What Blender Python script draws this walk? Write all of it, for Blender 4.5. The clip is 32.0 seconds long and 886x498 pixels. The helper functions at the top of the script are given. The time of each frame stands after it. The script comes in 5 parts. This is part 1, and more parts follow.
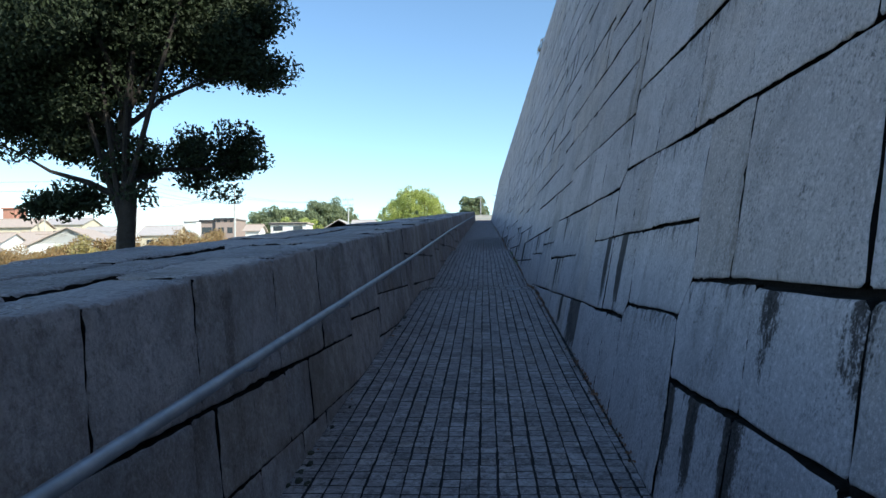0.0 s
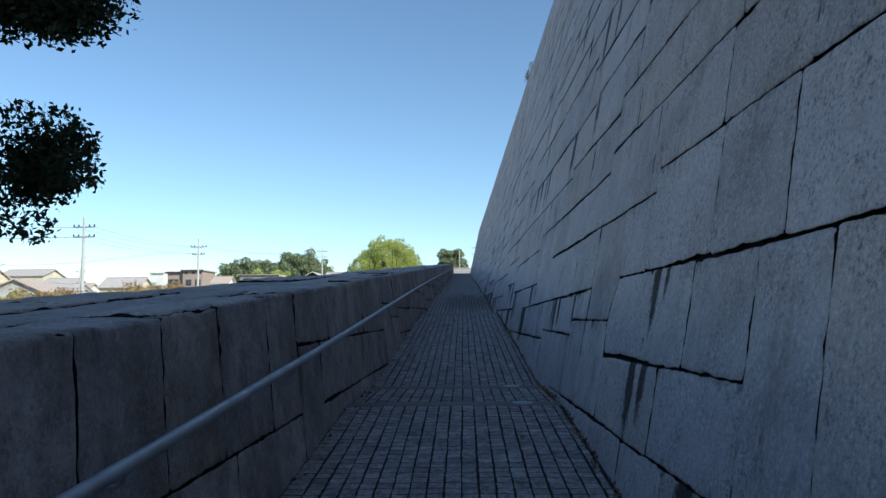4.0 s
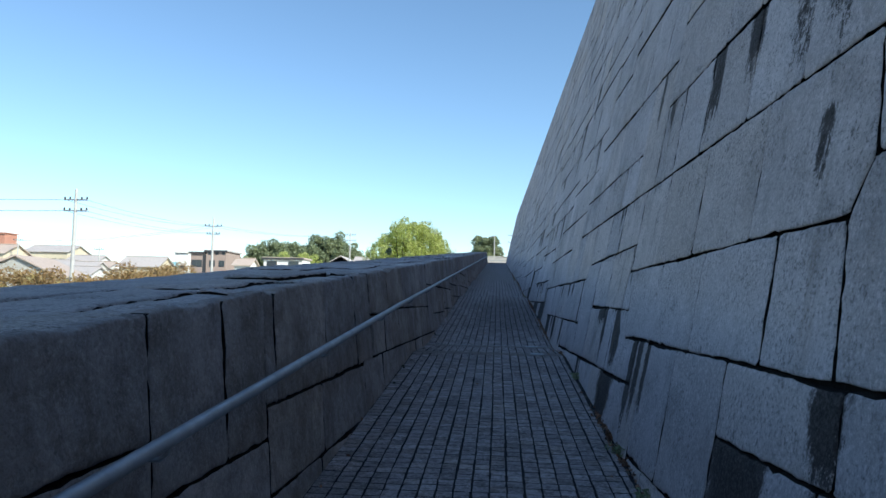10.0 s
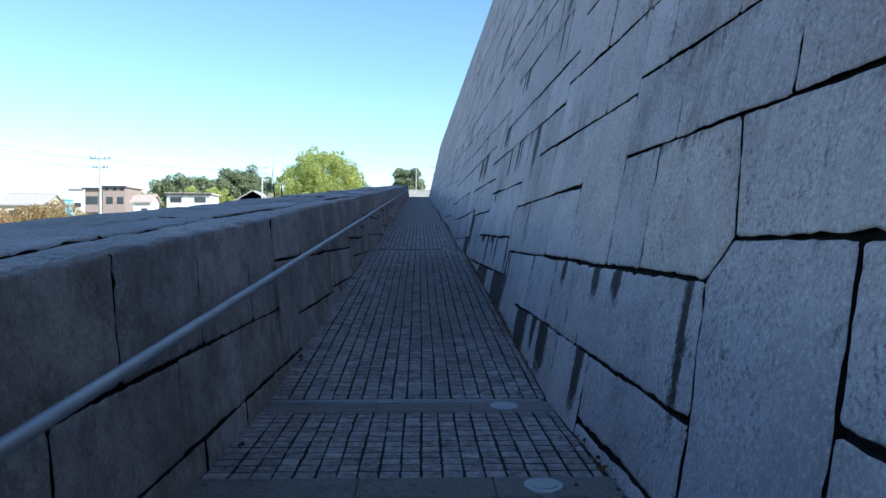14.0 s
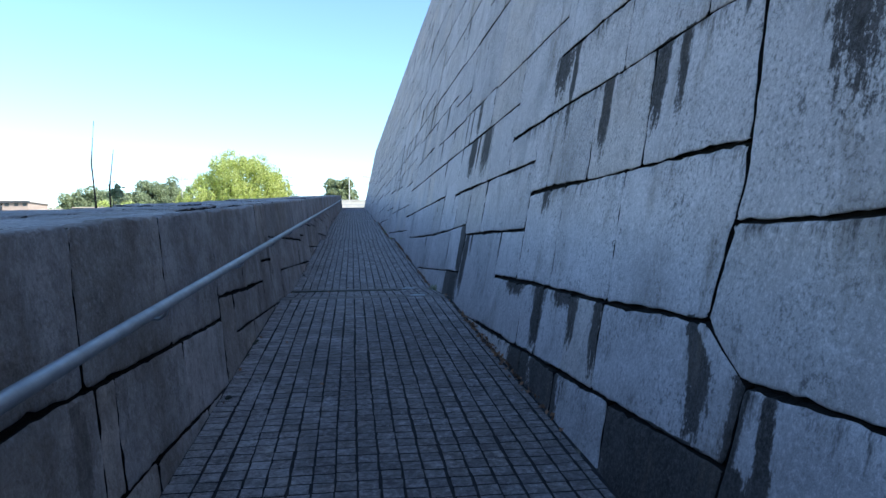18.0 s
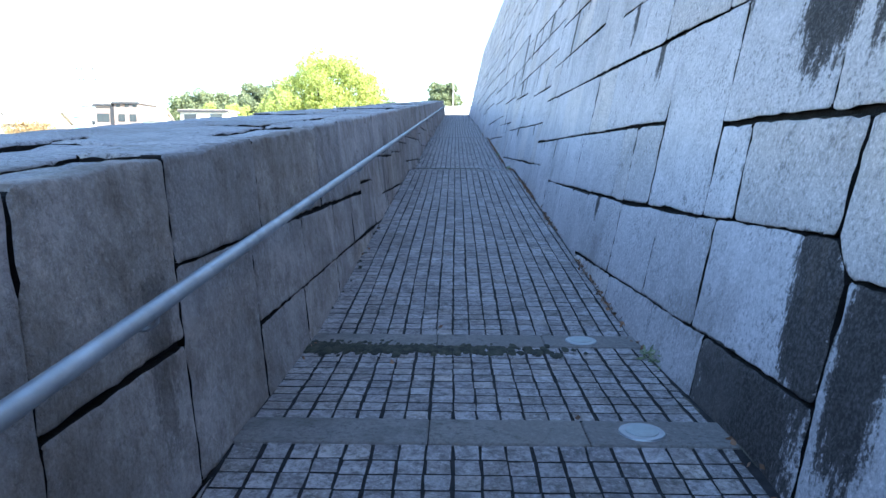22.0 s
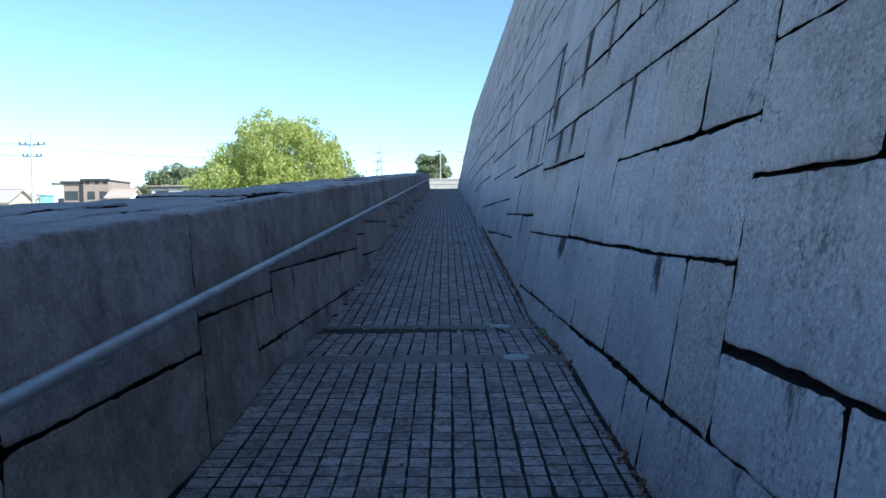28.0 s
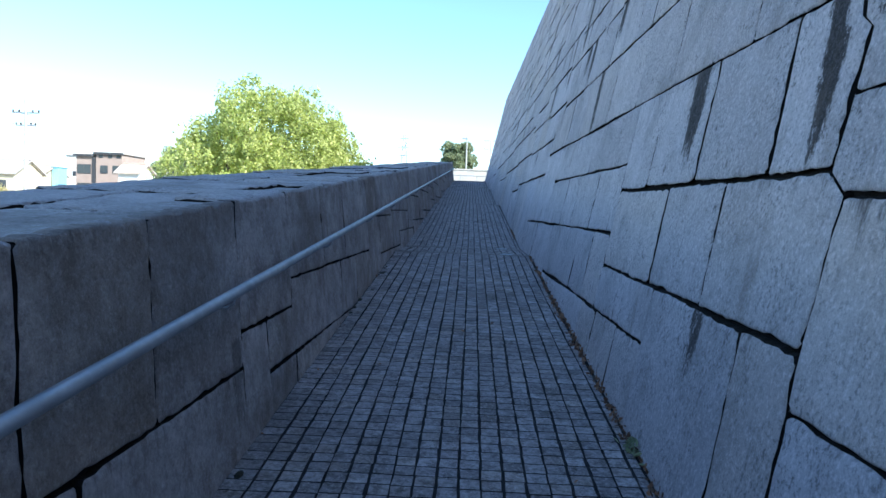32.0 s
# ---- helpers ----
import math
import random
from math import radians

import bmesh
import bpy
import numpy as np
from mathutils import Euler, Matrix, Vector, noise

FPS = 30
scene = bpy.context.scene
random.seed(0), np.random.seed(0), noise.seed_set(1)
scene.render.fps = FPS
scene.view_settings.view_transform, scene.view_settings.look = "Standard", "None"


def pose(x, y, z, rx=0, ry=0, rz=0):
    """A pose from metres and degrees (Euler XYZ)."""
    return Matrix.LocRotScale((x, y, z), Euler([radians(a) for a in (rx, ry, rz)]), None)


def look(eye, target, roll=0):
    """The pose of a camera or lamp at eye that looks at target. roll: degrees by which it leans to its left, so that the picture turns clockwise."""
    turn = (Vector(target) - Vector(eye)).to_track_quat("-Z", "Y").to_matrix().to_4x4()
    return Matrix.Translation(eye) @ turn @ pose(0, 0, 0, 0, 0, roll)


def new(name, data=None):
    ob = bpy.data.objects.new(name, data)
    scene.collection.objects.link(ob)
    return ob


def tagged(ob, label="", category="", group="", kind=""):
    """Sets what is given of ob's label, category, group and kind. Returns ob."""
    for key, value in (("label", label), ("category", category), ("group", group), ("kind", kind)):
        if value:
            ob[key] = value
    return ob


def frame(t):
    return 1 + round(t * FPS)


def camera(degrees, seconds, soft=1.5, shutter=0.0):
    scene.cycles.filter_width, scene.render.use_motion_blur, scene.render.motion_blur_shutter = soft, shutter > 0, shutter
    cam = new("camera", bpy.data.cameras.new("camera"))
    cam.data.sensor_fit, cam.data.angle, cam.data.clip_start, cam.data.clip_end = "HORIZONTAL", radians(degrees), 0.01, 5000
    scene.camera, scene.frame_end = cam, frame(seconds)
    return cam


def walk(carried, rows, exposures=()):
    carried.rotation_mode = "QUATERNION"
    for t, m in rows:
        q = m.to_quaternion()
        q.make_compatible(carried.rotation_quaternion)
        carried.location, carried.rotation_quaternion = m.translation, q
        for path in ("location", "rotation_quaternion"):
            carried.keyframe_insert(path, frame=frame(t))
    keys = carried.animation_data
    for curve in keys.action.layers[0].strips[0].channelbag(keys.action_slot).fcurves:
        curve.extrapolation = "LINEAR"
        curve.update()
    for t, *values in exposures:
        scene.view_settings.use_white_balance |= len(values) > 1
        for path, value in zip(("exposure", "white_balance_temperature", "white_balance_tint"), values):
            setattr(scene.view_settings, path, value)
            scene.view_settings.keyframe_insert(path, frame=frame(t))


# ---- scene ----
cam = camera(63.2, 32.0)
PATH = [
    (0.0, pose(-0.097, -1.948, 1.333, 91.00, 0.72, 3.32)),
    (0.5, pose(-0.094, -1.217, 1.348, 87.49, 1.69, 4.95)),
    (1.0, pose(-0.119, -0.479, 1.444, 88.89, 3.21, 2.46)),
    (1.5, pose(-0.184, 0.245, 1.526, 90.82, 3.09, 1.75)),
    (2.0, pose(-0.252, 0.945, 1.563, 93.68, 1.39, 0.80)),
    (2.5, pose(-0.228, 1.658, 1.553, 95.35, 0.82, 0.49)),
    (4.5, pose(-0.085, 4.510, 1.748, 94.94, 0.81, 2.17)),
    (5.0, pose(-0.054, 5.260, 1.815, 93.80, 1.27, 2.86)),
    (5.5, pose(-0.045, 5.996, 1.862, 92.35, 0.82, 4.44)),
    (6.0, pose(-0.025, 6.728, 1.945, 92.14, 0.42, 4.99)),
    (6.5, pose(0.004, 7.500, 2.009, 94.69, 1.06, 5.49)),
    (7.0, pose(0.019, 8.286, 2.095, 94.37, 1.65, 6.00)),
    (7.5, pose(0.041, 9.036, 2.145, 92.49, 1.69, 6.18)),
    (8.0, pose(0.056, 9.839, 2.191, 90.07, 2.07, 5.41)),
    (8.5, pose(0.007, 10.623, 2.273, 89.63, 2.06, 5.08)),
    (9.0, pose(-0.022, 11.403, 2.325, 90.47, 1.55, 4.46)),
    (9.5, pose(-0.094, 12.177, 2.352, 90.08, 0.71, 3.93)),
    (10.0, pose(-0.111, 12.922, 2.372, 94.11, -1.20, 4.29)),
    (10.5, pose(-0.149, 13.770, 2.397, 92.80, -1.79, 2.71)),
    (11.0, pose(-0.198, 14.573, 2.442, 90.85, -1.95, 1.70)),
    (11.5, pose(-0.232, 15.323, 2.511, 91.81, -0.85, -1.53)),
    (12.0, pose(-0.251, 16.113, 2.562, 90.22, 0.52, -0.72)),
    (12.5, pose(-0.231, 16.949, 2.646, 90.12, 0.70, -0.36)),
    (13.0, pose(-0.184, 17.764, 2.726, 90.85, 1.10, -2.26)),
    (13.5, pose(-0.198, 18.542, 2.813, 90.30, -0.02, -2.80)),
    (14.0, pose(-0.159, 19.323, 2.869, 88.84, -0.23, -1.87)),
    (14.5, pose(-0.181, 20.095, 2.944, 89.22, 0.70, -2.23)),
    (15.0, pose(-0.156, 20.884, 3.003, 89.05, 1.91, -1.38)),
    (15.5, pose(-0.160, 21.694, 3.088, 89.81, 1.17, -1.14)),
    (17.5, pose(-0.340, 24.923, 3.138, 88.05, 0.37, -6.49)),
    (18.0, pose(-0.361, 25.704, 3.150, 89.64, 0.89, -7.17)),
    (18.5, pose(-0.383, 26.497, 3.218, 88.26, 2.98, -8.24)),
    (19.0, pose(-0.378, 27.278, 3.281, 85.91, 2.17, -5.28)),
    (19.5, pose(-0.336, 28.020, 3.361, 85.32, 2.69, -7.03)),
    (20.0, pose(-0.338, 28.750, 3.425, 83.33, 2.99, -4.12)),
    (20.5, pose(-0.334, 29.455, 3.513, 85.62, 2.89, -2.40)),
    (21.0, pose(-0.332, 30.163, 3.549, 83.76, 2.41, 1.52)),
    (21.5, pose(-0.350, 30.935, 3.614, 83.56, 1.08, 1.49)),
    (22.0, pose(-0.350, 31.692, 3.676, 82.27, -0.35, 0.96)),
    (22.5, pose(-0.351, 32.385, 3.736, 84.11, -1.85, -2.05)),
    (23.0, pose(-0.334, 33.037, 3.822, 87.05, -2.64, -2.19)),
    (23.5, pose(-0.345, 33.698, 3.868, 91.24, -3.97, -2.15)),
    (24.0, pose(-0.303, 34.424, 3.911, 89.42, -2.50, -2.07)),
    (24.5, pose(-0.240, 35.159, 3.934, 88.62, -2.86, -2.03)),
    (25.0, pose(-0.193, 35.969, 3.933, 86.45, 1.05, -1.01)),
    (25.5, pose(-0.163, 36.760, 3.985, 90.17, -1.25, 1.87)),
    (26.0, pose(-0.162, 37.460, 4.061, 89.16, -1.13, 3.46)),
    (26.5, pose(-0.143, 38.168, 4.114, 88.78, -2.78, 3.27)),
    (28.5, pose(-0.049, 41.247, 4.368, 87.66, 1.60, -0.33)),
    (29.0, pose(-0.047, 42.028, 4.450, 88.01, 2.13, -0.04)),
    (29.5, pose(-0.061, 42.782, 4.546, 88.07, 1.30, 0.75)),
    (30.0, pose(-0.052, 43.566, 4.599, 88.21, 0.75, 0.43)),
    (30.5, pose(-0.035, 44.305, 4.648, 87.78, -0.03, 1.28)),
    (31.0, pose(-0.059, 45.050, 4.711, 87.28, -0.41, -0.34)),
    (31.5, pose(-0.106, 45.797, 4.779, 87.87, -0.96, 1.76)),
    (32.0, pose(-0.142, 46.566, 4.798, 86.87, -2.06, 2.10)),
]
walk(cam, PATH, exposures=[
    (0, 0.5, 6300, 1.5), (1, 0.75, 6300, 1.5), (2, 0.6, 6300, 1.5), (5, 0.1, 6300, 1.5), (6, 0.25, 6300, 1.5), (7, -0.1, 6300, 1.5), (8, 0.15, 6300, 1.5), (9, 0.45, 6300, 1.5),
    (10, 0.4, 6300, 1.5), (11, 0.35, 5900, 3.0), (13, 0.65, 5900, 3.0), (15, 0.7, 5900, 3.0), (17.5, 1.35, 6300, 3.0), (18, 1.1, 6100, 3.0), (19, 1.05, 6300, 3.0), (20, 1.65, 6300, 3.0),
    (21, 1.95, 6300, 3.0), (22, 2.2, 6300, 3.0), (23, 2.1, 6300, 3.0), (24, 1.15, 5900, 1.5), (26, 1.2, 5900, 1.5), (28.5, 0.62, 5900, 1.5), (30, 0.94, 5900, 1.5), (32, 1.15, 5900, 1.5),
])

# ---------------------------------------------------------------- world, sun
SUN_AZ, SUN_EL = radians(128), radians(34)
world = bpy.data.worlds.new("world")
scene.world = world
world.use_nodes = True
wn = world.node_tree
sky = wn.nodes.new("ShaderNodeTexSky")
sky.sky_type, sky.sun_disc = 'NISHITA', False
sky.sun_elevation, sky.sun_rotation = SUN_EL, SUN_AZ
sky.air_density, sky.dust_density, sky.ozone_density = 0.95, 0.0, 3.4
wn.links.new(sky.outputs[0], wn.nodes["Background"].inputs[0])
wn.nodes["Background"].inputs[1].default_value = 0.15
sun = new("sun", bpy.data.lights.new("sun", 'SUN'))
sun.data.energy, sun.data.angle, sun.data.color = 5.0, radians(0.5), (1.0, 0.94, 0.85)
toward = Vector((math.sin(SUN_AZ) * math.cos(SUN_EL), math.cos(SUN_AZ) * math.cos(SUN_EL), math.sin(SUN_EL)))
sun.matrix_world = look(toward * 100, (0, 0, 0))

# ---------------------------------------------------------------- plan
SLOPE = 0.0715                      # mean rise of the ramp
LANDINGS = [(-13.05, 1.85), (-1.2, 1.85), (10.60, 1.85), (22.55, 1.85), (34.42, 1.72), (45.45, 1.80), (57.2, 1.8), (69.0, 1.8), (80.8, 1.8), (92.6, 1.8)]   # start, length
Y0, Y1 = -12.0, 94.0                # ramp ends
TOP = 12.0                          # level top of the great wall
LEFT, RIGHT, SETT_RIGHT = -1.22, 0.78, 0.735
PARAPET = 1.20
GROUND = -1.0
KY = 0.9975
rng = random.Random(7)
nrg = np.random.default_rng(7)


def floor_z(y):
    below = SLOPE * (LANDINGS[0][0] + 0.92)
    at = LANDINGS[0][0]
    for near, length in LANDINGS:
        level = SLOPE * (near + length / 2)
        if y < near:
            return below + (level - below) * (y - at) / max(0.01, near - at)
        if y <= near + length:
            return level
        below, at = level, near + length
    return below


def wall_x(y, z):
    return RIGHT + 0.22 * (z - SLOPE * y)


def parapet_x(y, z):
    return LEFT - 0.12 * (z - SLOPE * y)


# ---------------------------------------------------------------- materials
def node(t, kind, **values):
    n = t.nodes.new(kind)
    for key, value in values.items():
        if key in n.inputs:
            n.inputs[key].default_value = value
    return n


def begin(name):
    m = bpy.data.materials.new(name)
    m.use_nodes = True
    t = m.node_tree
    return m, t, t.nodes["Principled BSDF"]


def noise_at(t, vec, scale, detail=3.0, rough=0.55):
    n = node(t, "ShaderNodeTexNoise", Scale=scale, Detail=detail, Roughness=rough)
    t.links.new(vec, n.inputs["Vector"])
    return n.outputs["Fac"]


def ramp_of(t, fac, lo, hi, a=0.0, b=1.0):
    n = node(t, "ShaderNodeMapRange")
    n.inputs["From Min"].default_value, n.inputs["From Max"].default_value = lo, hi
    n.inputs["To Min"].default_value, n.inputs["To Max"].default_value = a, b
    t.links.new(fac, n.inputs["Value"])
    return n.outputs["Result"]


def calc(t, op, a, b):
    n = t.nodes.new("ShaderNodeMath")
    n.operation = op
    for i, v in enumerate((a, b)):
        if isinstance(v, (int, float)):
            n.inputs[i].default_value = v
        else:
            t.links.new(v, n.inputs[i])
    return n.outputs[0]


def mix(t, fac, a, b, how='MIX'):
    n = t.nodes.new("ShaderNodeMix")
    n.data_type, n.blend_type = 'RGBA', how
    for sock, v in ((n.inputs[0], fac), (n.inputs[6], a), (n.inputs[7], b)):
        if isinstance(v, (int, float)):
            sock.default_value = v
        elif isinstance(v, tuple):
            sock.default_value = (*v, 1)
        else:
            t.links.new(v, sock)
    return n.outputs[2]


def stretch(t, vec, s):
    n = t.nodes.new("ShaderNodeMapping")
    n.inputs["Scale"].default_value = s
    t.links.new(vec, n.inputs["Vector"])
    return n.outputs[0]


def piece_random(t):
    """One number for each loose piece, whether it is an object or an island."""
    a = t.nodes.new("ShaderNodeObjectInfo").outputs["Random"]
    b = t.nodes.new("ShaderNodeNewGeometry").outputs["Random Per Island"]
    return calc(t, 'FRACT', calc(t, 'ADD', calc(t, 'MULTIPLY', a, 3.7), b), 0.0)


def bumped(t, bsdf, heights):
    last = None
    for h, strength, dist in heights:
        n = node(t, "ShaderNodeBump", Strength=strength, Distance=dist)
        t.links.new(h, n.inputs["Height"])
        if last:
            t.links.new(last, n.inputs["Normal"])
        last = n.outputs["Normal"]
    t.links.new(last, bsdf.inputs["Normal"])


def stone_material(name, dark, light, stain=0.0, streak=0.0, relief=0.45, mottle=0.55, blot_at=0.52, tint=(0.16, 0.14, 0.12), grain=1.0, rough=0.85, coarse=1.0, spread=0.13, grimy=None):
    """Granite: a tone for each piece, mottling, flecks, pits, drip marks that start at the joints, and grime."""
    m, t, bsdf = begin(name)
    vec = t.nodes.new("ShaderNodeTexCoord").outputs["Object"]
    rnd = piece_random(t)
    col = mix(t, ramp_of(t, noise_at(t, vec, 1.7 * coarse, 6, 0.7), 0.3, 0.7), dark, light)
    col = mix(t, ramp_of(t, noise_at(t, vec, 7.0 * coarse, 8, 0.78), 0.44, 0.64, 0, 0.7 * mottle), col, mix(t, 0.45 + 0.5 * (mottle - 0.55), dark, tint))
    hsv = t.nodes.new("ShaderNodeHueSaturation")
    t.links.new(col, hsv.inputs["Color"])
    t.links.new(ramp_of(t, rnd, 0, 1, 1 - spread, 1 + spread * 0.7), hsv.inputs["Value"])
    col = hsv.outputs[0]
    warm = ramp_of(t, calc(t, 'FRACT', calc(t, 'MULTIPLY', rnd, 7.3), 0.0), 0.6, 1.0, 0, 0.6)
    col = mix(t, warm, col, mix(t, 1.0, col, (1.0, 0.92, 0.80), 'MULTIPLY'))
    speck = noise_at(t, vec, 140, 3, 0.75)
    col = mix(t, ramp_of(t, speck, 0.56, 0.66, 0, 0.36 * grain), col, tuple(c * 0.3 for c in dark))
    col = mix(t, ramp_of(t, speck, 0.44, 0.34, 0, 0.3 * grain), col, tuple(min(1, c * 1.5) for c in light))
    pits = noise_at(t, vec, 48, 6, 0.72)
    sparse = ramp_of(t, noise_at(t, vec, 2.6, 5, 0.65), 0.40, 0.58, 0.3, 1.0)
    col = mix(t, calc(t, 'MULTIPLY', ramp_of(t, pits, 0.55, 0.585, 0, 0.8 * grain), sparse), col, tuple(c * 0.33 for c in dark))
    col = mix(t, ramp_of(t, pits, 0.45, 0.40, 0, 0.45 * grain), col, tuple(min(1, c * 1.45) for c in light))
    dents = noise_at(t, stretch(t, vec, (1.0, 1.0, 0.7)), 11, 9, 0.8)
    col = mix(t, calc(t, 'MULTIPLY', ramp_of(t, dents, 0.575, 0.625, 0, 0.8 * min(1.0, grain)), sparse), col, (0.07, 0.06, 0.061))
    if streak:
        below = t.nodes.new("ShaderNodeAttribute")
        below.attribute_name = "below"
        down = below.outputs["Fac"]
        where = noise_at(t, stretch(t, vec, (0.45, 0.45, 0.5)), 1.0, 2)
        rag = noise_at(t, vec, 17, 5, 0.72)
        seep = t.nodes.new("ShaderNodeAttribute")
        seep.attribute_name = "leak"
        fray = noise_at(t, stretch(t, vec, (1, 1, 0.14)), 21, 6, 0.75)
        crumbs = noise_at(t, vec, 60, 5, 0.75)
        run = calc(t, 'ADD', seep.outputs["Fac"], calc(t, 'ADD', calc(t, 'MULTIPLY', calc(t, 'SUBTRACT', fray, 0.5), 1.5), calc(t, 'ADD', calc(t, 'MULTIPLY', calc(t, 'SUBTRACT', rag, 0.5), 0.8), calc(t, 'MULTIPLY', calc(t, 'SUBTRACT', crumbs, 0.5), 1.1))))
        wetted = calc(t, 'MULTIPLY', ramp_of(t, run, 0.30, 0.52), ramp_of(t, seep.outputs["Fac"], 0.02, 0.3))
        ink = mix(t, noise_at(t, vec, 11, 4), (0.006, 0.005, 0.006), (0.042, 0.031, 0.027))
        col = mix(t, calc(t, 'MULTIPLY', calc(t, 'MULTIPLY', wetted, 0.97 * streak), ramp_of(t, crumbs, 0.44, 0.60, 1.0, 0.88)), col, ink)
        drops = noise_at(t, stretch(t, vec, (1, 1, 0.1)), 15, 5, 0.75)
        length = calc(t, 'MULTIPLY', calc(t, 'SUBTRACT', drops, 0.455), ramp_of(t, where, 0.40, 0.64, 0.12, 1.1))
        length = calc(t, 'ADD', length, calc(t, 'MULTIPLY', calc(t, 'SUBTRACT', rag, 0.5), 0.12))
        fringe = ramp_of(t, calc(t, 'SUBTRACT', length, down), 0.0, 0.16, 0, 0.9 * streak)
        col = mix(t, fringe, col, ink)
        rust = calc(t, 'MULTIPLY', ramp_of(t, noise_at(t, stretch(t, vec, (2.2, 2.2, 0.4)), 2.3, 5, 0.65), 0.56, 0.70), ramp_of(t, where, 0.44, 0.54))
        col = mix(t, calc(t, 'MULTIPLY', rust, 0.5 * streak), col, (0.17, 0.125, 0.095))
    if stain:
        blot = ramp_of(t, noise_at(t, vec, 0.9, 7, 0.72), blot_at, blot_at + 0.16, 0, stain)
        col = mix(t, blot, col, tint)
    if grimy:
        x, y, rx, ry = grimy
        shift = t.nodes.new("ShaderNodeMapping")
        shift.inputs["Location"].default_value = (-x / rx, -y / ry, 0)
        shift.inputs["Scale"].default_value = (1 / rx, 1 / ry, 0)
        t.links.new(vec, shift.inputs["Vector"])
        reach = t.nodes.new("ShaderNodeVectorMath")
        reach.operation = 'LENGTH'
        t.links.new(shift.outputs[0], reach.inputs[0])
        ragged = calc(t, 'ADD', reach.outputs["Value"], calc(t, 'MULTIPLY', calc(t, 'SUBTRACT', noise_at(t, vec, 3.5, 6, 0.7), 0.5), 1.4))
        gritty = ramp_of(t, noise_at(t, vec, 26, 6, 0.75), 0.40, 0.58, 0.35, 1.0)
        col = mix(t, calc(t, 'MULTIPLY', ramp_of(t, ragged, 1.15, 0.6, 0, 0.8), gritty), col, (0.085, 0.07, 0.072))
    t.links.new(col, bsdf.inputs["Base Color"])
    bsdf.inputs["Specular IOR Level"].default_value = 0.22
    t.links.new(ramp_of(t, speck, 0.2, 0.8, rough - 0.12, rough + 0.08), bsdf.inputs["Roughness"])
    bumped(t, bsdf, [(noise_at(t, vec, 3.2 + 5 * (relief - 0.45), 6, 0.6), relief, 0.04 + 0.03 * (relief - 0.45)), (pits, 0.8, 0.016), (dents, 0.5, 0.02)])
    return m


def plain_material(name, color, var=0.15, scale=4.0, rough=0.7, metal=0.0, bump=0.1, per_piece=0.0, dirt=None):
    m, t, bsdf = begin(name)
    vec = t.nodes.new("ShaderNodeTexCoord").outputs["Object"]
    lo = tuple(c * (1 - var) for c in color)
    hi = tuple(min(1, c * (1 + var)) for c in color)
    col = mix(t, ramp_of(t, noise_at(t, vec, scale, 5, 0.6), 0.3, 0.7), lo, hi)
    if per_piece:
        hsv = t.nodes.new("ShaderNodeHueSaturation")
        t.links.new(col, hsv.inputs["Color"])
        t.links.new(ramp_of(t, piece_random(t), 0, 1, 1 - per_piece, 1 + per_piece), hsv.inputs["Value"])
        col = hsv.outputs[0]
    if dirt:
        col = mix(t, ramp_of(t, noise_at(t, vec, scale * 0.35, 5, 0.7), 0.5, 0.7, 0, 0.6), col, dirt)
    t.links.new(col, bsdf.inputs["Base Color"])
    t.links.new(ramp_of(t, noise_at(t, vec, scale * 3, 3), 0.3, 0.7, max(0.05, rough - 0.1), min(1, rough + 0.1)), bsdf.inputs["Roughness"])
    bsdf.inputs["Metallic"].default_value = metal
    if bump:
        bumped(t, bsdf, [(noise_at(t, vec, scale * 8, 4), bump, 0.01)])
    return m


def leaf_material(name, a, b, through_light=0.35, rough=0.5):
    """Foliage that lets some light through, with a colour for each leaf."""
    m, t, bsdf = begin(name)
    vec = t.nodes.new("ShaderNodeTexCoord").outputs["Object"]
    rnd = piece_random(t)
    col = mix(t, rnd, a, b)
    col = mix(t, ramp_of(t, noise_at(t, vec, 0.9, 3), 0.35, 0.65, 0, 0.5), col, mix(t, 0.5, a, b))
    t.links.new(col, bsdf.inputs["Base Color"])
    bsdf.inputs["Roughness"].default_value = rough
    clear = t.nodes.new("ShaderNodeBsdfTranslucent")
    t.links.new(col, clear.inputs["Color"])
    both = t.nodes.new("ShaderNodeMixShader")
    both.inputs[0].default_value = through_light
    t.links.new(bsdf.outputs[0], both.inputs[1])
    t.links.new(clear.outputs[0], both.inputs[2])
    t.links.new(both.outputs[0], t.nodes["Material Output"].inputs["Surface"])
    return m


def glass_material(name, color):
    m, t, bsdf = begin(name)
    bsdf.inputs["Base Color"].default_value = (*color, 1)
    bsdf.inputs["Roughness"].default_value = 0.08
    bsdf.inputs["IOR"].default_value = 1.5
    return m


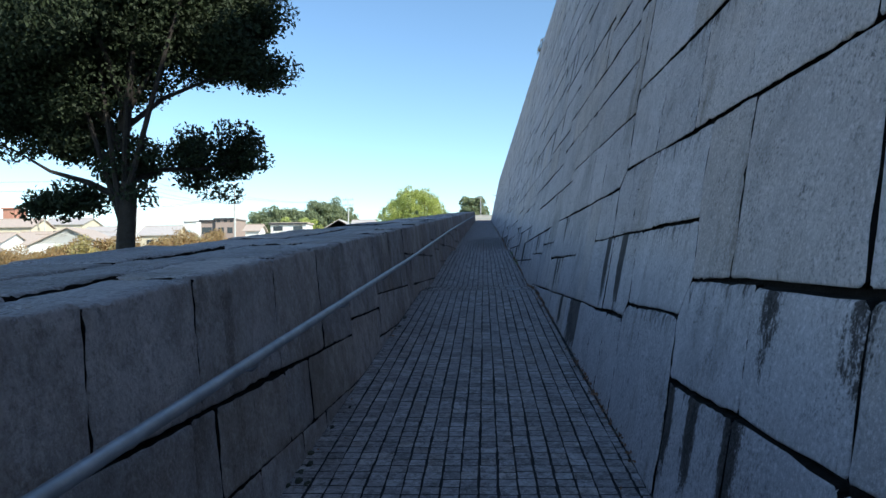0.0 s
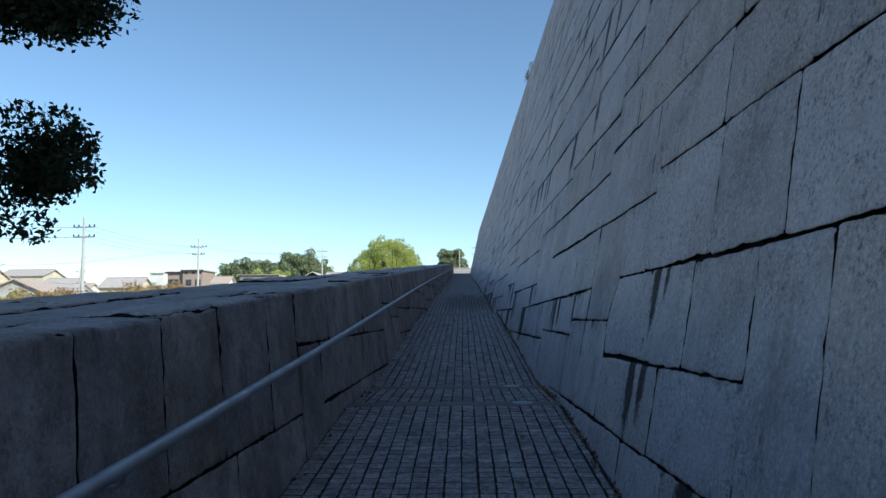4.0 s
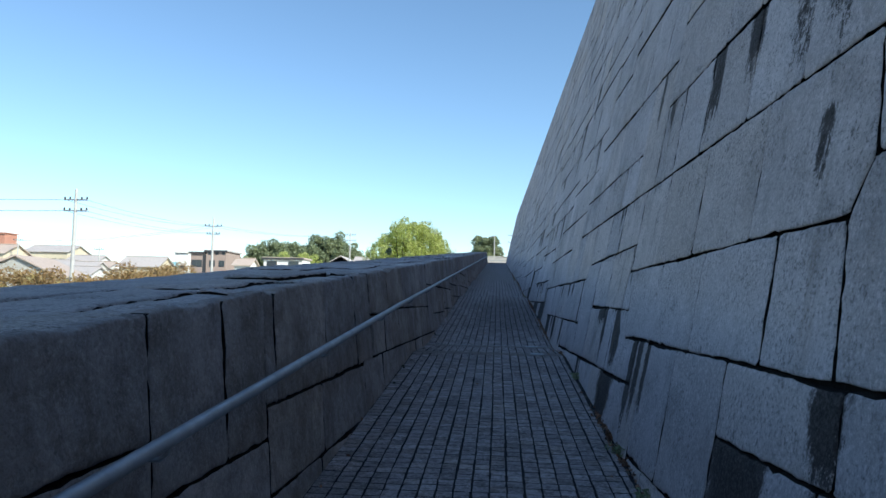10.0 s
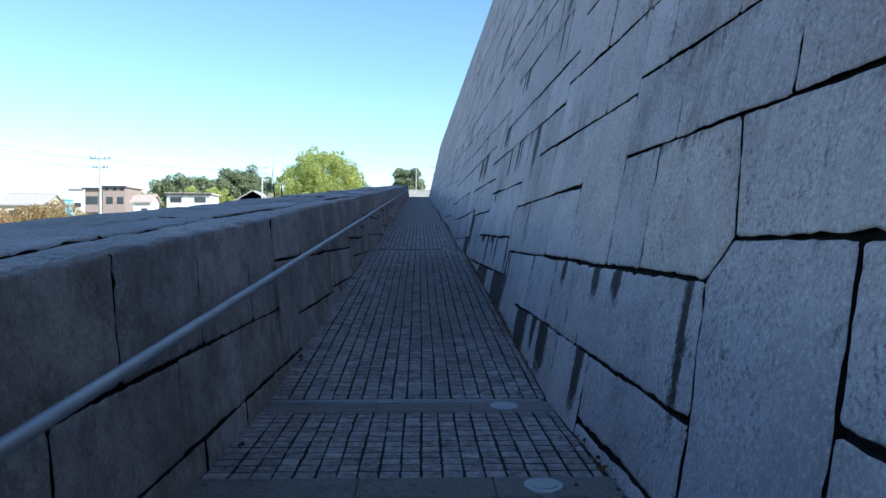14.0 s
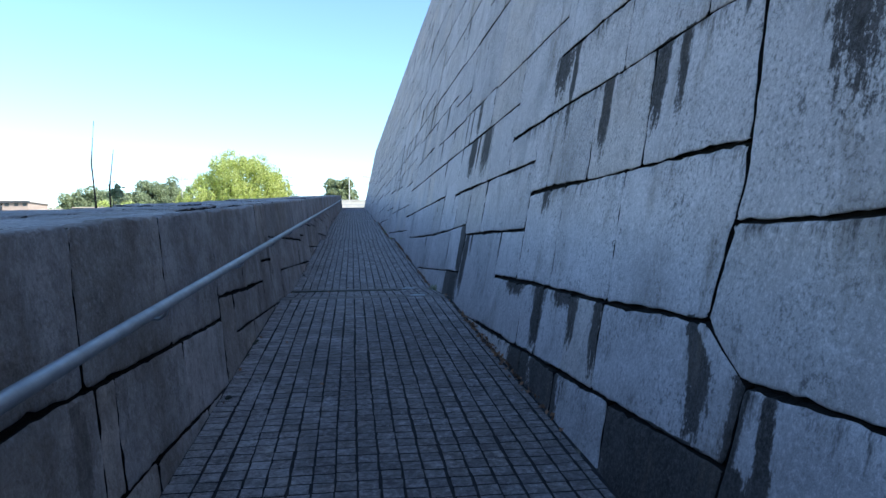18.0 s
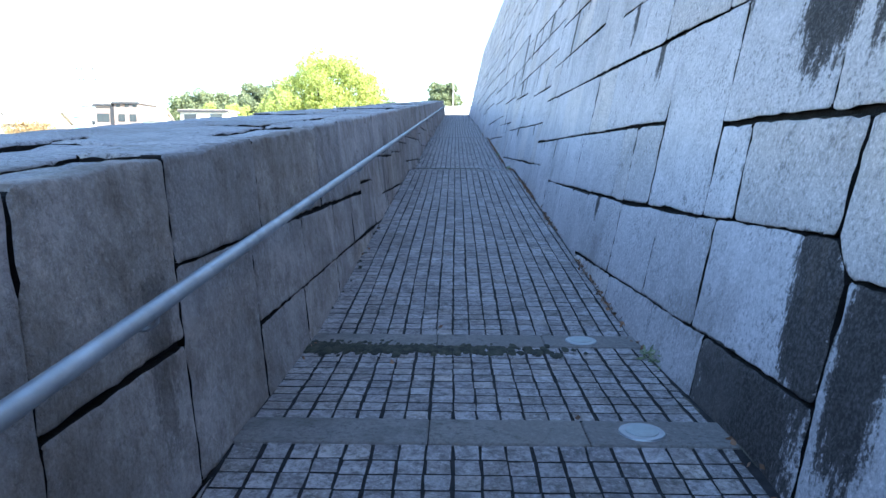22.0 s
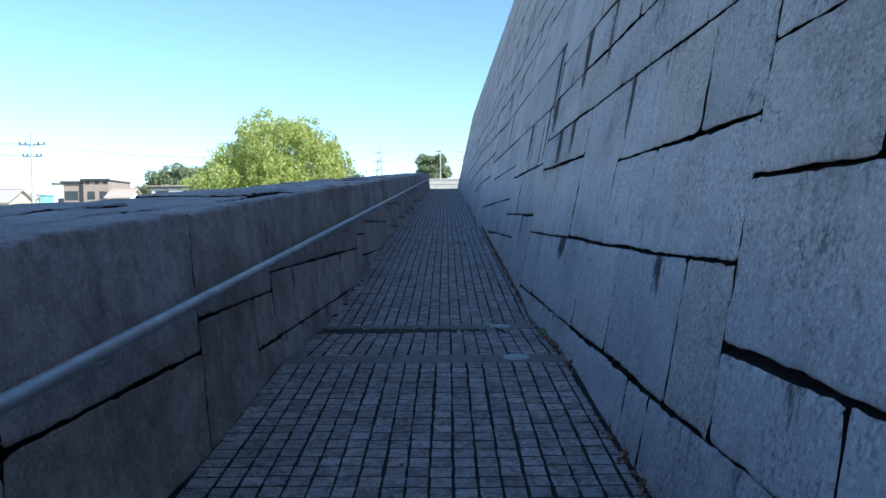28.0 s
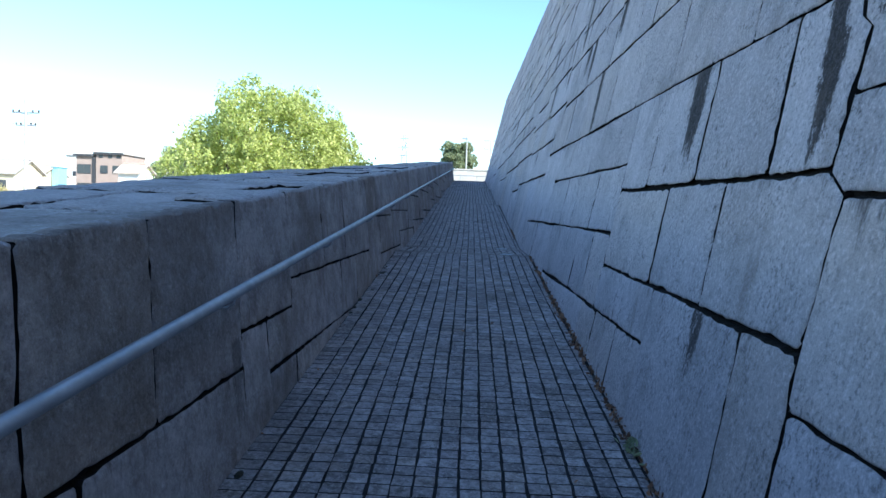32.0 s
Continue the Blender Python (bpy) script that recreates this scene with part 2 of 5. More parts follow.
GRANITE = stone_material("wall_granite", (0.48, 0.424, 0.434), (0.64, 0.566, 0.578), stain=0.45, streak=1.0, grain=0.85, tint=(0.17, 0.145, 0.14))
GRANITE_P = stone_material("parapet_granite", (0.37, 0.324, 0.316), (0.575, 0.507, 0.497), stain=0.55, streak=0.5, spread=0.16, relief=0.95, coarse=0.8, grain=0.45, mottle=1.1, blot_at=0.47, tint=(0.16, 0.122, 0.10))
GRANITE_TOP = stone_material("coping_granite", (0.36, 0.32, 0.316), (0.54, 0.482, 0.477), stain=0.6, spread=0.2)
SETT = stone_material("sett_granite", (0.30, 0.264, 0.267), (0.50, 0.44, 0.444), stain=0.45, blot_at=0.53, tint=(0.11, 0.096, 0.093), grain=0.72, coarse=2.6, spread=0.3, mottle=1.4, grimy=(0.15, 29.6, 1.05, 4.6))
STRIP = stone_material("strip_granite", (0.20, 0.176, 0.168), (0.275, 0.243, 0.232), stain=0.8, tint=(0.07, 0.065, 0.06), grain=0.6, spread=0.08)
JOINT = plain_material("joint_soil", (0.013, 0.011, 0.011), 0.4, 9, 0.95, bump=0.5)
MORTAR = plain_material("sett_joint", (0.030, 0.027, 0.028), 0.4, 12, 0.95, bump=0.4)
for soil in (JOINT, MORTAR):
    soil.node_tree.nodes["Principled BSDF"].inputs["Specular IOR Level"].default_value = 0.1
SILT = plain_material("gutter_silt", (0.085, 0.07, 0.052), 0.5, 14, 0.95, bump=0.6)
MOSS = plain_material("moss", (0.036, 0.034, 0.022), 0.5, 18, 0.95, bump=0.8, per_piece=0.4)
EARTH = plain_material("dry_ground", (0.20, 0.19, 0.13), 0.3, 0.25, 0.95, bump=0.3, dirt=(0.27, 0.23, 0.18))
STEEL = plain_material("galvanised_steel", (0.40, 0.41, 0.435), 0.18, 6, 0.5, 0.7, 0.05)
LAMP_GLASS = plain_material("lamp_glass", (0.33, 0.36, 0.37), 0.25, 9, 0.42, bump=0.05, dirt=(0.14, 0.13, 0.12))
CONCRETE = plain_material("pale_concrete", (0.52, 0.50, 0.47), 0.15, 1.5, 0.85, bump=0.2, dirt=(0.32, 0.30, 0.27))
BARK = plain_material("bark", (0.030, 0.024, 0.021), 0.4, 7, 0.9, bump=0.9)
LITTER = plain_material("leaf_litter", (0.21, 0.11, 0.065), 0.3, 5, 0.8, bump=0, per_piece=0.6)
DRY = plain_material("dry_grass", (0.12, 0.095, 0.05), 0.3, 5, 0.9, bump=0, per_piece=0.4)


# ---------------------------------------------------------------- mesh helpers
def mesh_object(name, verts, faces, material, parent=None, smooth=False, below=None, filler=None, sides=None, leak=None):
    me = bpy.data.meshes.new(name)
    me.from_pydata([tuple(v) for v in verts], [], faces)
    me.materials.append(material)
    if smooth:
        me.polygons.foreach_set("use_smooth", [True] * len(me.polygons))
    me.update()
    if sides:
        me.materials.append(filler)
        me.polygons.foreach_set("material_index", sides)
    if leak:
        me.polygons.foreach_set("use_smooth", [k == 0 for k in sides])
        me.attributes.new("leak", 'FLOAT', 'POINT').data.foreach_set("value", leak)
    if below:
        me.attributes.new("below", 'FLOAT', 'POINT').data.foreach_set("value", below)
    ob = new(name, me)
    if parent:
        ob.parent = parent
    return ob


def part(name, bm, material, parent, label=""):
    bmesh.ops.recalc_face_normals(bm, faces=bm.faces)
    me = bpy.data.meshes.new(name)
    bm.to_mesh(me)
    bm.free()
    me.materials.append(material)
    ob = new(name, me)
    ob.parent = parent
    return tagged(ob, label)


def boxy(lo, hi, bevel=0.0, bm=None):
    bm = bm or bmesh.new()
    made = bmesh.ops.create_cube(bm, size=1, matrix=Matrix.LocRotScale(
        [(a + b) / 2 for a, b in zip(lo, hi)], None, [b - a for a, b in zip(lo, hi)]))
    if bevel:
        bmesh.ops.bevel(bm, geom=list({e for v in made["verts"] for e in v.link_edges}), offset=bevel, segments=1, affect='EDGES')
    return bm


def tube(path, radii, sides=8, bm=None):
    """A tapered tube along points."""
    bm = bm or bmesh.new()
    rings = []
    path = [Vector(p) for p in path]
    for i, (p, r) in enumerate(zip(path, radii)):
        d = (path[min(i + 1, len(path) - 1)] - path[max(i - 1, 0)]).normalized()
        q = d.to_track_quat('Z', 'Y')
        rings.append([bm.verts.new(p + q @ Vector((r * math.cos(a), r * math.sin(a), 0))) for a in [2 * math.pi * k / sides for k in range(sides)]])
    for a, b in zip(rings, rings[1:]):
        for k in range(sides):
            bm.faces.new((a[k], a[(k + 1) % sides], b[(k + 1) % sides], b[k]))
    bm.faces.new(rings[0][::-1])
    bm.faces.new(rings[-1])
    return bm


def hexa(name, low, high, material):
    """A solid between two quads of four points each."""
    f = [(3, 2, 1, 0), (4, 5, 6, 7)] + [(i, (i + 1) % 4, (i + 1) % 4 + 4, i + 4) for i in range(4)]
    return tagged(mesh_object(name, [*low, *high], f, material), kind="structure")


# ---------------------------------------------------------------- stones
def spread_over(w, fine, rim):
    """Grid lines across a stone: two close ones at each rim, the rest even."""
    n = max(2, round((w - 2 * rim) / fine))
    inner = [rim + (w - 2 * rim) * i / n for i in range(n + 1)]
    return [0.0, rim * 0.35] + inner + [w - rim * 0.35, w]


def stone_geometry(a, b, lo, hi, place, bed=0.009, head=0.006, proud=0.0, wear=1.0, bare_top=False, fine=0.055, relief=0.004, leaks=()):
    """A roughly squared block seen in a wall: ragged outline, rounded arrises, an uneven and slightly tilted face.
    lo and hi are the beds at a and at b; place(y, z, out) gives the point of the wall, out metres proud of its face."""
    w = b - a
    (la, lb), (ha, hb) = lo, hi
    h = (ha + hb - la - lb) / 2
    rim = min(0.022, w * 0.16, h * 0.16)
    us, vs = spread_over(w, fine, rim), spread_over(h, fine, rim)
    nu, nv = len(us), len(vs)
    seed = rng.uniform(0, 90)

    def gap(k, p, width):
        slow = noise.noise(Vector((p * 1.7, k * 7.1, seed)))
        fast = noise.noise(Vector((p * 9, seed, k * 3.3)))
        chip = rng.uniform(0.003, 0.008) * wear if rng.random() < 0.06 else 0.0
        if k > 1:
            width *= max(0.6, min(1.65, 1.0 + 1.5 * noise.noise(Vector(((a + p) * 0.55, (lo, hi)[k - 2][0] * 3.1, 4.2)))))
        return min(0.019, width * max(0.5, 1 + 0.9 * slow + 0.55 * fast)) + rng.uniform(-0.0024, 0.0024) * wear + chip
    left, right = [gap(0, v, head) for v in vs], [gap(1, v, head) for v in vs]
    foot, crest = [gap(2, u, bed) for u in us], [gap(3, u, bed) for u in us]
    for i, k in ((0, 1.0), (1, 0.45), (-1, 1.0), (-2, 0.45)):
        c = rng.uniform(0.0, 0.012) * wear * k
        left[i] += c
        right[i] += c
        foot[i] += c * 0.8
        crest[i] += c * 0.8
    drop = [rng.uniform(0.002, 0.009) * wear for _ in range(2 * (nu + nv))]
    tu, tv = rng.uniform(-1, 1) * 0.004, rng.uniform(-1, 1) * 0.006
    face = proud + rng.uniform(-0.0025, 0.0025)
    verts, below, leak = [], [], []
    for j in range(nv):
        fv = vs[j] / h
        ej = min(j, nv - 1 - j)
        for i in range(nu):
            fu = us[i] / w
            ei = min(i, nu - 1 - i)
            zl, zh = la + (lb - la) * fu, ha + (hb - ha) * fu
            u = a + us[i] + left[j] * (1 - fu) - right[j] * fu
            v = zl + (zh - zl) * fv + foot[i] * (1 - fv) - crest[i] * fv
            e = min(ei, ej)
            d = face + tu * (fu - 0.5) + tv * (fv - 0.5)
            if e < 2:
                d -= drop[i + j] * (1.0 if e == 0 else 0.3)
            d += relief * (noise.noise(Vector((u * 2.6, v * 2.6, seed))) + 0.55 * noise.noise(Vector((u * 8, v * 8, seed))))
            verts.append(place(u, v, d))
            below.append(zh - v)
            wet = 0.0
            for y, z, wide, fall, force in leaks:
                near = 1 - abs(u - y) / wide
                if near > -0.6 and v < z + 0.004:
                    wet = max(wet, force * min(1.0, 0.5 + near) * max(0.0, min(1.0, 1.6 * (1 - (z - v) / fall))))
            leak.append(wet)
    faces = [(j * nu + i, j * nu + i + 1, (j + 1) * nu + i + 1, (j + 1) * nu + i) for j in range(nv - 1) for i in range(nu - 1)]
    sides = [0] * len(faces)
    ring = [i for i in range(nu)] + [j * nu + nu - 1 for j in range(1, nv)] + [(nv - 1) * nu + i for i in range(nu - 2, -1, -1)] + [j * nu for j in range(nv - 2, 0, -1)]
    k = len(verts)
    n = len(ring)
    for r in ring:
        j, i = divmod(r, nu)
        fu, fv = us[i] / w, vs[j] / h
        zl, zh = la + (lb - la) * fu, ha + (hb - ha) * fu
        u = a + us[i] + left[j] * (1 - fu) - right[j] * fu
        v = zl + (zh - zl) * fv + foot[i] * (1 - fv) - crest[i] * fv
        verts.append(place(u, v, -0.09))
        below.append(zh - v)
        leak.append(0.0)
    for i in range(n):
        faces.append((ring[i], k + i, k + (i + 1) % n, ring[(i + 1) % n]))
        sides.append(0 if bare_top and nu + nv - 2 <= i < 2 * nu + nv - 3 else 1)
    return verts, faces, below, sides, leak


def flip(stone):
    return stone[0], [f[::-1] for f in stone[1]], *stone[2:]


def add_stones(stones, name, material, parent, single, rest):
    """The first stones become parts of their own, the others one part; soil clings to the flanks in the joints."""
    for verts, faces, below, sides, leak in stones[:single]:
        mesh_object(name, verts, faces, material, parent, below=below, filler=JOINT, sides=sides, leak=leak)
    vs, fs, deep, flank, wet = [], [], [], [], []
    for verts, faces, below, sides, leak in stones[single:]:
        k = len(vs)
        vs += verts
        deep += below
        flank += sides
        wet += leak
        fs += [tuple(i + k for i in f) for f in faces]
    if vs:
        tagged(mesh_object(rest, vs, fs, material, parent, below=deep, filler=JOINT, sides=flank, leak=wet), kind="stuff")


def steps_at(steps, y):
    z = steps[0][1]
    for start, level in steps:
        if y < start:
            break
        z = level
    return z


def joints(marks, lo, hi, narrow=0.7, wide=1.45):
    ys = sorted({round(m, 3) for m in marks if lo < m < hi})
    out = [lo]
    for m in ys + [hi]:
        while m - out[-1] > wide + narrow * 0.7:
            out.append(out[-1] + rng.uniform(narrow, wide))
        if m - out[-1] > 0.12 or m == hi:
            out.append(m)
        elif len(out) > 1:
            out[-1] = m
    return out


def aligned(steps, others):
    """Moves a step to a neighbouring course's step where the two nearly meet."""
    return [(next((o for o, _ in others if abs(o - y) < 0.17), y), z) for y, z in steps]


# bed joints of the great wall, stretch by stretch: level and y at the near end, level and y at the far end
BEDS = [(0.67, -13, 0.67, 2.27), (1.22, -13, 1.22, 2.2), (2.14, -13, 2.12, 4.72), (2.87, -13, 2.87, 4.62), (1.01, 2.2, 1.01, 3.72), (1.55, 2.16, 1.52, 5.58),
        (0.90, 3.72, 0.88, 12.1), (1.98, 4.72, 1.93, 9.43), (2.66, 4.62, 2.64, 8.6), (3.26, 4.9, 3.17, 10.39), (3.76, 5.2, 3.72, 10.39), (1.39, 6.8, 1.36, 9.5),
        (2.48, 8.6, 2.42, 13.65), (1.61, 9.5, 1.61, 11.15), (1.89, 10.5, 1.76, 16.6), (2.97, 10.39, 2.91, 15.55)]
BEDS += [(1.46, 11.15, 1.46, 13.3), (3.56, 10.39, 3.56, 13.05), (1.35, 13.3, 1.33, 18.3), (3.44, 13.05, 3.36, 24.0), (4.15, 12.0, 4.12, 19.3), (2.12, 15.07, 2.10, 19.33),
         (2.70, 15.55, 2.66, 19.44), (1.77, 18.66, 1.75, 23.9), (4.57, 19.3, 4.60, 23.4), (2.32, 19.33, 2.34, 21.37), (2.90, 19.44, 2.86, 22.42), (3.86, 20.03, 3.87, 23.95),
         (2.13, 22.42, 2.15, 27.03), (2.68, 22.42, 2.66, 28.3), (4.36, 23.4, 4.36, 26.4), (3.77, 23.95, 3.75, 27.46)]
BEDS += [(3.25, 25.04, 3.21, 28.4), (4.65, 26.3, 4.61, 31.2), (4.17, 26.4, 4.14, 32.53), (2.37, 28.3, 2.40, 33.25), (2.83, 28.3, 2.86, 32.32), (3.52, 28.3, 3.55, 31.6),
         (3.26, 31.6, 3.26, 34.3), (3.82, 31.6, 3.83, 35.81), (4.49, 32.53, 4.45, 43.3), (2.82, 34.3, 2.75, 38.7), (3.38, 34.3, 3.30, 37.5), (3.30, 37.5, 3.30, 41.4),
         (4.95, 36.0, 4.96, 38.9), (3.88, 36.75, 3.82, 43.3), (5.6, 37.5, 5.6, 43.3), (5.05, 39.8, 4.97, 43.3)]
BEDS += [(6.15, 39.9, 6.15, 49.2), (3.48, 42.48, 3.55, 49.2), (4.12, 43.3, 4.17, 49.2), (4.69, 43.3, 4.69, 45.57), (5.28, 43.3, 5.25, 49.2), (5.74, 43.3, 5.72, 49.2),
         (4.84, 46.72, 4.89, 49.2), (4.36, 49.2, 4.41, 52.54), (4.98, 49.2, 5.00, 52.54), (5.68, 49.2, 5.74, 58.5), (6.43, 49.2, 6.45, 58.0), (4.06, 51.0, 4.08, 56.0),
         (4.66, 52.54, 4.66, 59.5), (5.21, 52.54, 5.25, 57.0), (7.12, 54.8, 7.12, 58.5)]
# head joints: y and a level between the beds that it joins
HEADS = [(1.52, 1.6), (0.35, 1.5), (-0.6, 1.7), (2.55, 2.5), (1.66, 2.3), (0.5, 2.4), (3.52, 2.4), (1.19, 0.9), (0.3, 0.95), (4.52, 1.2), (3.88, 1.8), (6.5, 2.9), (6.2, 1.5), (5.66, 1.7),
         (8.41, 1.6), (8.81, 2.7), (9.36, 2.2), (7.4, 2.3), (7.6, 1.7), (10.48, 2.0), (11.46, 2.1), (11.70, 2.7), (12.16, 1.65), (12.75, 1.65), (12.09, 1.3), (12.5, 2.2)]
HEADS += [(15.08, 2.5), (15.57, 2.4), (16.22, 2.4), (15.52, 3.1), (16.6, 3.1), (17.6, 3.0), (18.55, 3.0), (16.5, 1.5), (15.55, 1.5), (14.44, 1.7), (15.46, 1.95), (18.6, 3.6), (18.28, 2.4), (17.3, 2.4), (17.89, 3.5),
          (17.51, 2.0), (20.43, 2.1), (19.85, 2.1), (19.43, 2.5), (23.05, 3.6), (21.91, 3.6), (21.12, 3.1), (20.74, 3.5), (23.26, 3.0), (20.48, 2.6), (23.45, 2.4), (22.2, 3.1)]
HEADS += [(25.94, 3.0), (24.28, 2.4), (24.67, 2.4), (25.37, 2.4), (24.65, 3.9), (25.55, 4.1), (26.39, 3.95), (27.47, 4.4), (28.38, 3.8), (28.78, 4.3), (29.3, 3.8), (29.5, 3.2), (27.3, 2.9), (27.03, 2.5), (26.4, 3.5),
          (31.05, 3.8), (29.54, 2.6), (30.69, 2.6), (30.14, 3.7), (30.56, 3.2), (31.2, 2.6), (30.09, 2.7), (33.27, 2.9), (32.3, 3.05), (32.38, 3.5), (31.48, 3.95), (34.36, 2.6), (33.4, 3.5), (29.3, 2.1)]
HEADS += [(34.62, 4.1), (34.38, 3.6), (35.31, 3.6), (35.52, 3.1), (35.34, 2.65), (37.2, 4.7), (38.58, 4.1), (37.64, 4.1), (37.91, 4.7), (36.43, 3.1), (38.81, 3.6), (37.8, 3.6), (37.68, 5.2),
          (40.33, 5.9), (39.36, 4.1), (40.26, 4.1), (42.12, 4.1), (41.26, 4.1), (40.74, 4.8), (41.55, 4.7), (40.44, 3.6), (39.54, 3.6), (40.35, 3.1), (42.5, 4.7), (41.6, 5.3)]
HEADS += [(43.95, 4.9), (43.43, 4.4), (44.68, 5.0), (45.55, 4.4), (44.6, 4.4), (44.95, 3.8), (43.82, 3.8), (46.0, 3.8), (45.22, 5.5), (46.72, 4.5), (44.39, 3.4), (44.02, 3.4), (47.47, 5.5), (46.76, 5.0), (48.1, 5.5), (47.91, 4.6),
          (48.39, 5.05), (48.19, 3.8), (47.26, 3.8), (49.7, 4.2), (50.76, 5.4), (49.81, 5.4), (51.18, 4.7), (50.96, 4.2), (50.25, 4.7), (51.78, 5.5), (53.6, 4.9), (54.7, 4.9)]
# slanted steps: y, lower and upper level, sideways shift at each
SLANTS = [(2.2, 1.01, 1.22, 0.09, -0.09), (3.72, 0.90, 1.01, 0.06, -0.07), (4.72, 1.98, 2.12, 0.09, -0.12), (9.46, 1.62, 1.91, 0.08, -0.12), (15.55, 2.70, 2.91, 0.06, -0.08),
          (19.33, 2.11, 2.32, -0.13, 0.13), (22.42, 2.68, 2.86, 0.08, -0.14), (28.3, 2.65, 2.83, -0.16, 0.15), (34.3, 3.26, 3.38, -0.03, 0.10), (49.2, 4.89, 4.98, -0.06, 0.08), (49.2, 5.68, 5.73, 0.10, -0.12)]


def bed_at(bed, y):
    z0, y0, z1, y1 = bed
    return z0 + (z1 - z0) * (y - y0) / (y1 - y0)


# beds of the same kind where no block can be told apart: high up and far along
traced = list(BEDS)
STEP = 0.1
GRID = [-12.9 + STEP * i for i in range(1080)]
filled = [[bed_at(b, y) for b in BEDS if b[1] <= y <= b[3]] for y in GRID]
tops = [max(f) if f and -2 < y < 56 else SLOPE * y + 0.25 for f, y in zip(filled, GRID)]
level = -0.7
while level < TOP - 0.45:
    i = 0
    while i < len(GRID):
        run = rng.randint(26, 62)
        z = level + rng.uniform(-0.15, 0.15)
        start = None
        for k in range(i, min(i + run, len(GRID)) + 1):
            fits = k < min(i + run, len(GRID)) and z > tops[k] + 0.4 and all(abs(z - o) > 0.42 for o in filled[k])
            if fits and start is None:
                start = k
            if not fits and start is not None:
                if k - start >= 12:
                    BEDS.append((z, GRID[start], z, GRID[k - 1] + STEP))
                    for q in range(start, k):
                        filled[q].append(z)
                start = None
        i += run
    level += 0.56
ends = sorted({e for b in BEDS for e in (b[1], b[3])})
near_end, last = {}, -99.0
for e in ends:
    if e - last > 0.13:
        last = e
    near_end[e] = last
BEDS = [(z0, near_end[y0], z1, near_end[y1]) for z0, y0, z1, y1 in BEDS if near_end[y1] - near_end[y0] > 0.3]
SLANTS = [(min(near_end.values(), key=lambda y: abs(y - s[0])), *s[1:]) for s in SLANTS]
BEDS += [(TOP, -13, TOP, 95.5)]
cells, running = [], {}
breaks = sorted({e for b in BEDS for e in (b[1], b[3])})
for ya, yb in zip(breaks, breaks[1:]):
    mid = (ya + yb) / 2
    stack = sorted((b for b in BEDS if b[1] < mid < b[3]), key=lambda b: bed_at(b, mid))
    stack = [(-1.2, -14, -1.2, 96)] + stack
    now = {}
    for pair in zip(stack, stack[1:]):
        now[pair] = running.pop(pair, ya)
    for (low, high), y in running.items():
        cells.append((y, ya, low, high))
    running = now
for (low, high), y in running.items():
    cells.append((y, breaks[-1], low, high))


def on_wall(y, z, out):
    for at, z0, z1, d0, d1 in SLANTS:
        k = 1 - abs(y - at) / 0.34
        if k > 0 and z0 - 0.55 < z < z1 + 0.55:
            f = min(1.0, max(0.0, (z - z0) / (z1 - z0)))
            off = max(0.0, z0 - z, z - z1) / 0.55
            y += (d0 + (d1 - d0) * f) * k * (1 - off)
            break
    y += 0.012 * noise.noise(Vector((y * 0.9, z * 2.5, 3.1)))
    z += 0.010 * noise.noise(Vector((y * 1.3, z * 0.9, 8.7)))
    rel = z - SLOPE * y
    yy = y * KY - 0.07 + 0.13 * (min(rel, 3.5) - 1.0)
    return (wall_x(yy, z) - out, yy, z - 0.22 * out)


# water stains: y, level at which the run starts, half width, fall, strength
LEAKS = [(0.95, 1.22, 0.06, 0.5, 0.9), (0.35, 1.22, 0.12, 0.45, 0.6), (1.22, 0.67, 0.07, 0.6, 1.0), (1.72, 0.67, 0.08, 0.6, 1.0), (2.1, 0.67, 0.07, 0.6, 1.0), (4.68, 1.54, 0.10, 0.75, 1.0), (4.05, 1.54, 0.10, 0.8, 1.0),
         (6.1, 0.9, 0.38, 0.7, 1.0), (7.3, 0.9, 0.12, 0.5, 0.9), (8.27, 1.9, 0.06, 0.55, 0.95), (8.05, 1.9, 0.04, 0.3, 0.8), (8.52, 1.36, 0.08, 0.6, 0.95), (8.25, 1.36, 0.07, 0.45, 0.9), (12.7, 1.86, 0.05, 0.5, 0.9), (12.5, 1.87, 0.09, 0.5, 1.0), (12.2, 1.87, 0.06, 0.42, 0.9), (13.8, 1.83, 0.05, 0.25, 0.8), (14.9, 3.4, 0.1, 0.5, 0.5)]
LEAKS += [(16.1, 1.76, 0.12, 0.6, 1.0), (11.2, 1.88, 0.05, 0.5, 0.8), (16.3, 1.76, 0.30, 0.7, 1.0), (15.55, 2.12, 0.11, 0.45, 1.0), (18.7, 2.1, 0.09, 0.9, 0.9), (20.3, 2.32, 0.08, 0.7, 0.8), (17.7, 4.12, 0.08, 0.75, 0.8), (16.0, 4.1, 0.07, 0.7, 0.8), (15.9, 3.2, 0.06, 0.5, 0.7),
          (19.62, 2.32, 0.13, 0.65, 1.0), (18.5, 2.1, 0.07, 0.7, 1.0), (18.25, 2.1, 0.06, 0.7, 0.9), (19.7, 1.77, 0.30, 0.6, 1.0), (21.6, 1.77, 0.10, 0.4, 0.8), (20.5, 3.36, 0.06, 0.4, 0.7), (22.5, 2.7, 0.05, 0.9, 0.9), (20.55, 2.34, 0.22, 0.25, 0.7), (24.1, 2.14, 0.10, 0.5, 1.0), (23.6, 2.67, 0.1, 0.3, 0.8)]
